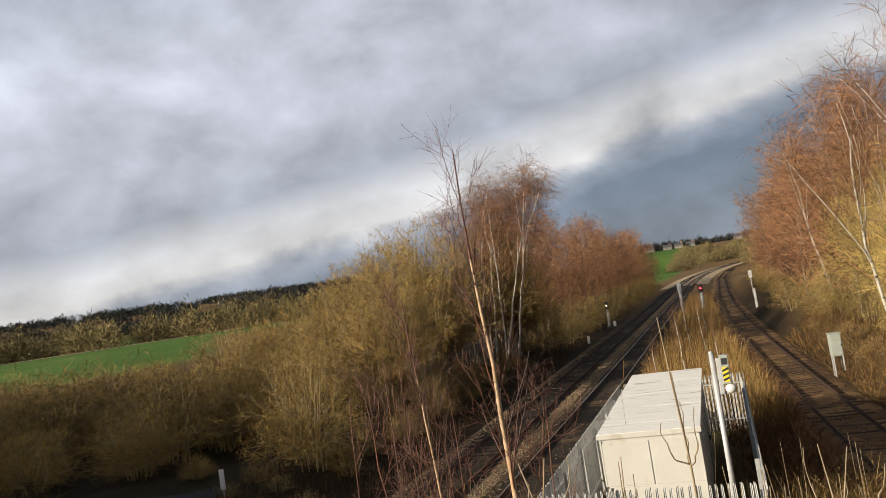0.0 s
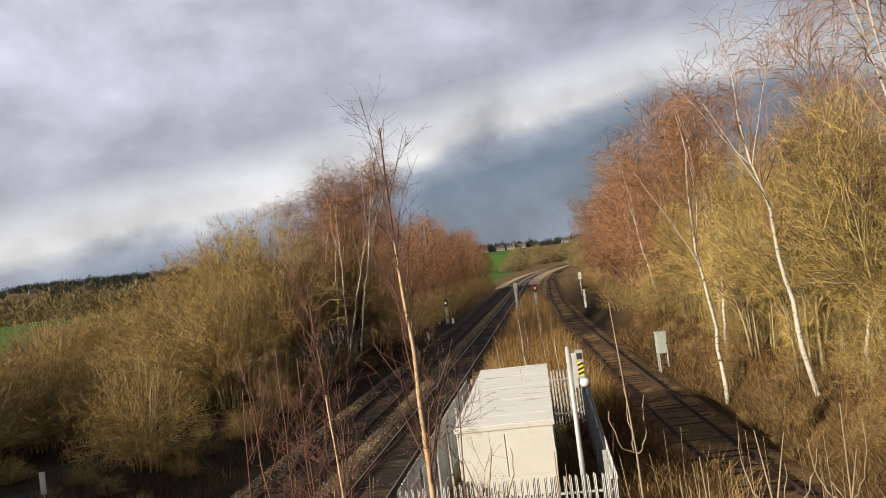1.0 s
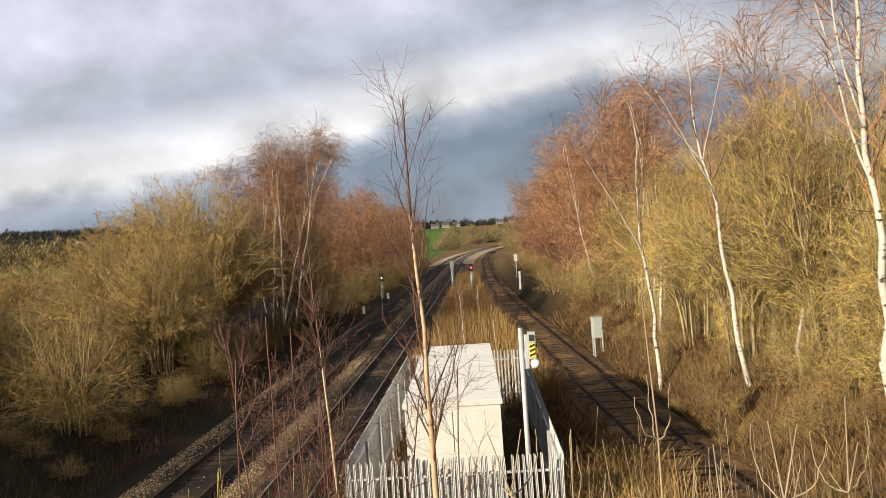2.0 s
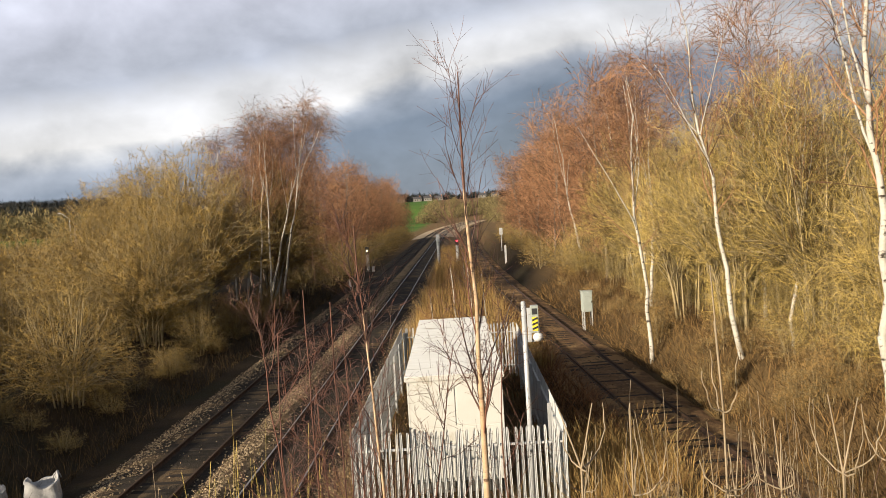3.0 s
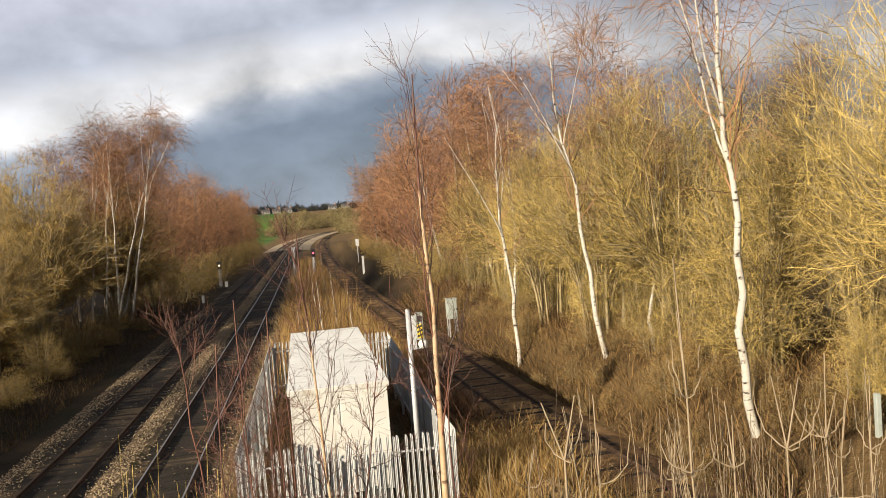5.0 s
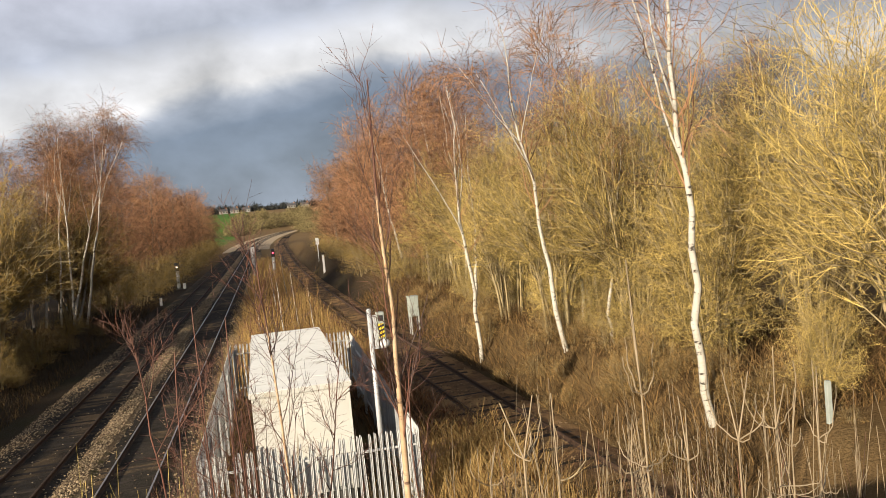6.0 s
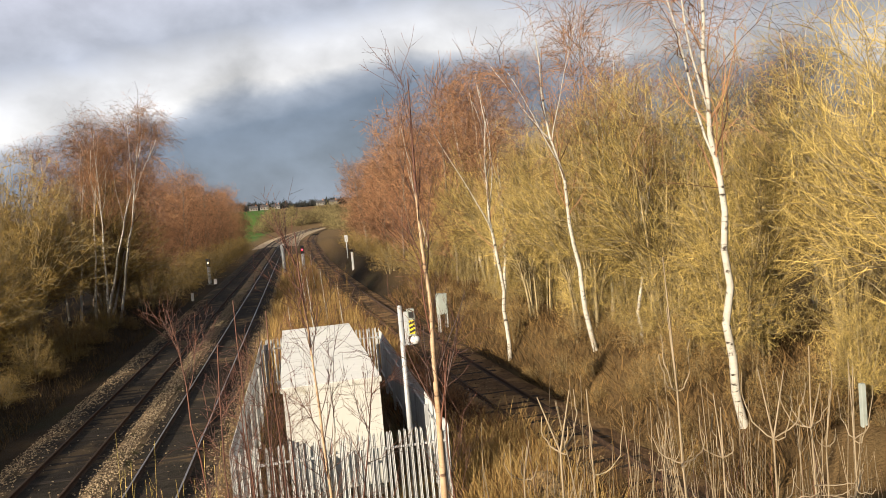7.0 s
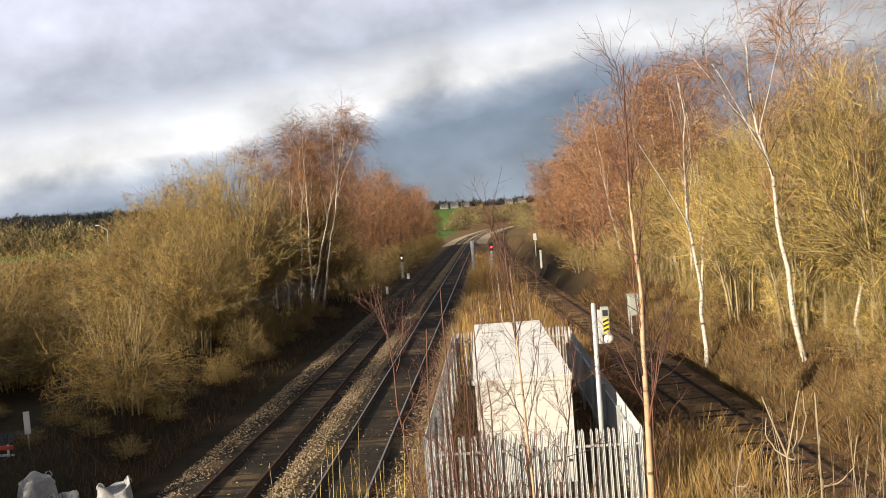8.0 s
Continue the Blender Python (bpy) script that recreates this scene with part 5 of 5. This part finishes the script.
def bulk_bag(x, y, w, h, turn, seed, label):
    """A slumped woven sack, open at the top, with a rolled rim and lifting loops."""
    rng = np.random.default_rng(seed)
    g = float(ground_z(x, y))
    bag = empty("bulk_bag", Matrix.Translation((x, y, g - 0.10)) @ Matrix.Rotation(radians(turn), 4, "Z"), label, "sack", "bulk bags")
    n, rows = 28, 9
    v = []
    prof = [(0.90, 0), (1.02, 0.12), (1.08, 0.3), (1.05, 0.5), (1.0, 0.7), (0.95, 0.86), (0.97, 1.0), (0.86, 0.97), (0.78, 0.72)]
    ph = rng.uniform(0, 6.28, 4)
    for k_, (r, z) in enumerate(prof):
        for i in range(n):
            a = i / n * 2 * math.pi
            sq = 1 / max(abs(math.cos(a)), abs(math.sin(a))) ** 0.75
            wob = 1 + 0.05 * math.sin(3 * a + ph[0]) + 0.04 * math.sin(7 * a + ph[1] + z * 3) + rng.normal() * 0.012
            zz = z * h * (1 + 0.16 * z * math.sin(2 * a + ph[2]) + 0.06 * z * math.sin(5 * a + ph[3]))
            v.append((r * w / 2 * sq * wob * math.cos(a), r * w / 2 * sq * wob * math.sin(a), zz))
    f_ = [(k_ * n + i, k_ * n + (i + 1) % n, (k_ + 1) * n + (i + 1) % n, (k_ + 1) * n + i) for k_ in range(rows - 1) for i in range(n)]
    c = len(v)
    v.append((0, 0, 0.70 * h))
    f_ += [((rows - 1) * n + i, (rows - 1) * n + (i + 1) % n, c) for i in range(n)]
    part("sack", mesh_data("sack", v, f_, M_BAG, smooth=True), bag)
    for sx in (-1, 1):
        t = np.linspace(0, math.pi, 9)
        P = np.stack([sx * w * 0.42 + 0.10 * np.cos(t), np.full(9, sx * 0.1), h * 0.95 + 0.16 * np.sin(t)], -1)[None]
        part("loop", mesh_data("loop", *tubes(P, np.full((1, 9), 0.018), 5), M_BAG, smooth=True), bag)


bulk_bag(-7.35, 22.2, 0.85, 0.78, 20, 1, "slumped white woven bulk bag by the track")
bulk_bag(-9.6, 22.2, 0.85, 0.75, 50, 2, "grey-white woven bulk bag in rough grass")
bulk_bag(-8.75, 22.0, 0.65, 0.45, 10, 3, "small grey sack between two bulk bags")


def service_road():
    xs, ys = (-21, -13.4), (24.6, 29)
    v, f_ = [], []
    for i in range(41):
        x = xs[0] + (xs[1] - xs[0]) * i / 40
        for y in (ys[0] + 0.1 * (x + 13), ys[1] + 0.15 * (x + 13)):
            v.append((x, y, float(ground_z(x, y)) + 0.05))
    for i in range(40):
        f_.append((2 * i, 2 * i + 2, 2 * i + 3, 2 * i + 1))
    tagged(new("road", mesh_data("road", v, f_, M_ASPHALT)), "dark asphalt service road behind the verge", "road", kind="structure")


service_road()


# ---- distance ----
def clump_wood(name, centres, material, label, seed, leaf=0.8, per=150):
    """A far wood: each crown a rounded mass of thin upswept sprays."""
    rng = np.random.default_rng(seed)
    V = []
    for (x, y, r, h) in centres:
        n = per
        d = rng.normal(size=(n, 3))
        d /= np.linalg.norm(d, axis=1, keepdims=True)
        d[:, 2] = np.abs(d[:, 2])
        lump = 1 + 0.22 * np.sin(3 * np.arctan2(d[:, 1:2], d[:, :1]) + x) + rng.normal(0, 0.07, (n, 1))
        rad = rng.uniform(0.25, 1.0, (n, 1)) ** 0.5 * lump
        c = d * rad * np.array([r, r, h]) + np.array([x, y, float(ground_z(x, y)) - 0.2])
        up = d * 0.8 + np.array([0, 0, 0.25]) + rng.normal(0, 0.5, (n, 3))
        up /= np.linalg.norm(up, axis=1, keepdims=True)
        sd = np.cross(up, rng.normal(size=(n, 3)))
        sd /= np.linalg.norm(sd, axis=1, keepdims=True) + 1e-9
        s_ = leaf * rng.uniform(0.6, 1.5, (n, 1))
        V.append(np.stack([c - sd * s_ * 0.16, c + sd * s_ * 0.16, c + up * s_ * 1.5], 1).reshape(-1, 3))
    V = np.concatenate(V)
    ob = new(name, mesh_data(name, V, np.arange(len(V)).reshape(-1, 3), material))
    return tagged(ob, label, "wood", kind="stuff")


r_ = np.random.default_rng(11)
mid = [(float(x), float(y), float(r_.uniform(3, 6)), float(r_.uniform(4, 7))) for x, y in zip(r_.uniform(20, 80, 60), r_.uniform(200, 420, 60))]
mid += [(float(x), float(y), float(r_.uniform(4, 7)), float(r_.uniform(4, 7))) for x, y in zip(r_.uniform(-17, 90, 90), r_.uniform(440, 610, 90))]
clump_wood("olive_wood", mid, M_FARWOOD, "olive-brown bare woodland beyond the curve of the line", 3, 0.75, 750)
ridge = [(float(x), float(y), float(r_.uniform(4, 9)), float(r_.uniform(3, 7))) for x, y in zip(r_.uniform(-80, 130, 80), r_.uniform(752, 800, 80))]
clump_wood("ridge_wood", ridge, M_DARKWOOD, "bare hedges and trees along the far ridge", 4, 2.0, 220)
hedge = []
for k_ in range(110):
    a, d = math.radians(r_.uniform(-56, -24)), r_.uniform(430, 620)
    hedge.append((d * math.sin(a), d * math.cos(a), float(r_.uniform(6, 12)), float(r_.uniform(9, 18))))
clump_wood("hedgerow_wood", hedge, M_FARWOOD, "brown hedgerow trees beyond the pasture", 5, 1.3, 600)
hill = []
for k_ in range(260):
    a, d = math.radians(r_.uniform(-58, -16)), r_.uniform(850, 1560) if k_ < 200 else r_.uniform(1450, 1600)
    hill.append((d * math.sin(a), d * math.cos(a), float(r_.uniform(12, 26)), float(r_.uniform(8, 14))))
clump_wood("hill_wood", hill, M_DARKWOOD, "dark woodland covering the far hill", 6, 2.8, 500)


def house(x, y, w, d, h, turn, wall):
    g = float(ground_z(x, y))
    hs = empty("house", Matrix.Translation((x, y, g)) @ Matrix.Rotation(radians(turn), 4, "Z"), "small pale far house with a dark slate roof", "house", "far houses")
    wl = part("wall", box("wall", -w / 2, w / 2, -d / 2, d / 2, -1, h, wall), hs)
    v = [(-w / 2 - 0.3, -d / 2 - 0.3, h), (w / 2 + 0.3, -d / 2 - 0.3, h), (w / 2 + 0.3, d / 2 + 0.3, h), (-w / 2 - 0.3, d / 2 + 0.3, h), (-w / 2 - 0.3, 0, h + d * 0.42), (w / 2 + 0.3, 0, h + d * 0.42)]
    roof = part("roof", mesh_data("roof", v, [(0, 1, 5, 4), (2, 3, 4, 5), (0, 4, 3), (1, 2, 5), (0, 3, 2, 1)], M_SLATE), hs)
    part("chimney", box("chimney", w * 0.3, w * 0.3 + 0.8, -0.4, 0.4, h + d * 0.25, h + d * 0.42 + 1.2, M_BRICK), roof)
    for k_ in range(3):
        xx = -w / 2 + w * (k_ + 0.5) / 3
        for z in (1.2, 3.6):
            if z < h - 0.8:
                part("window", box("window", xx - 0.5, xx + 0.5, -d / 2 - 0.04, -d / 2 + 0.05, z, z + 1.1, M_BLACK), wl)


for x, y, t in [(-24, 735, 4), (-14, 742, -6), (-34, 745, 10), (26, 738, 5), (38, 742, -8), (54, 748, 0), (-50, 750, 12)]:
    house(x, y, 7, 5, 2.6, t, M_RENDERW)
for a, d in [(-31, 1330), (-29.6, 1360), (-33, 1300), (-34.2, 1280), (-28.2, 1400), (-36, 1250), (-45.8, 640), (-47.4, 600)]:
    house(d * math.sin(radians(a)), d * math.cos(radians(a)), 10, 7, 4.5, -a + 10, M_RENDERW)


def street_lamp(x, y, h):
    g = float(ground_z(x, y))
    s = empty("street_lamp", Matrix.Translation((x, y, g)), "tall grey street lamp with a curved arm", "street lamp")
    part("column", rod("column", 0.08, 0.05, -0.1, h, M_GALV, 10), s)
    t = np.linspace(0, math.pi / 2, 9)
    P = np.stack([-1.3 * np.sin(t) * 1.0, np.zeros(9), h + 1.0 * (1 - np.cos(t)) * 0 + 0.9 * np.sin(t)], -1)[None]
    part("arm", mesh_data("arm", *tubes(P, np.full((1, 9), 0.06), 6), M_GALV, smooth=True), s)
    part("lantern", box("lantern", -1.9, -1.25, -0.15, 0.15, h + 0.82, h + 0.98, M_GALV, 0.04), s)


street_lamp(-58, 128, 9.0)


def far_lane():
    v, f_ = [], []
    for i in range(31):
        a = radians(-50 + i * 0.6)
        for d in (418, 436):
            x, y = d * math.sin(a), d * math.cos(a)
            v.append((x, y, float(ground_z(x, y)) + 0.25))
    for i in range(30):
        f_.append((2 * i, 2 * i + 2, 2 * i + 3, 2 * i + 1))
    tagged(new("far_lane", mesh_data("far_lane", v, f_, M_BALLAST_PALE)), "pale stony lane along the top of the pasture", "lane", kind="structure")


far_lane()


def dead_trunk(x, y, h):
    """A snapped, weathered trunk with a jagged top."""
    rng = np.random.default_rng(5)
    g = float(ground_z(x, y))
    n, v = 12, []
    for k_, z in enumerate(np.linspace(-0.2, h, 9)):
        r = 0.26 - 0.012 * k_
        for i in range(n):
            a = i / n * 2 * math.pi
            top = rng.uniform(-0.35, 0.15) if k_ == 8 else 0.0
            v.append((r * math.cos(a) * rng.uniform(0.92, 1.08) + 0.02 * k_, r * math.sin(a) * rng.uniform(0.92, 1.08), z + top))
    f_ = [(k_ * n + i, k_ * n + (i + 1) % n, (k_ + 1) * n + (i + 1) % n, (k_ + 1) * n + i) for k_ in range(8) for i in range(n)]
    f_.append(tuple(range(8 * n, 9 * n)))
    t = empty("dead_trunk", Matrix.Translation((x, y, g)), "pale snapped tree trunk standing among bushes", "tree trunk")
    part("trunk", mesh_data("trunk", v, f_, M_GREYBARK, smooth=True), t)


dead_trunk(-21.6, 54.6, 7.3)
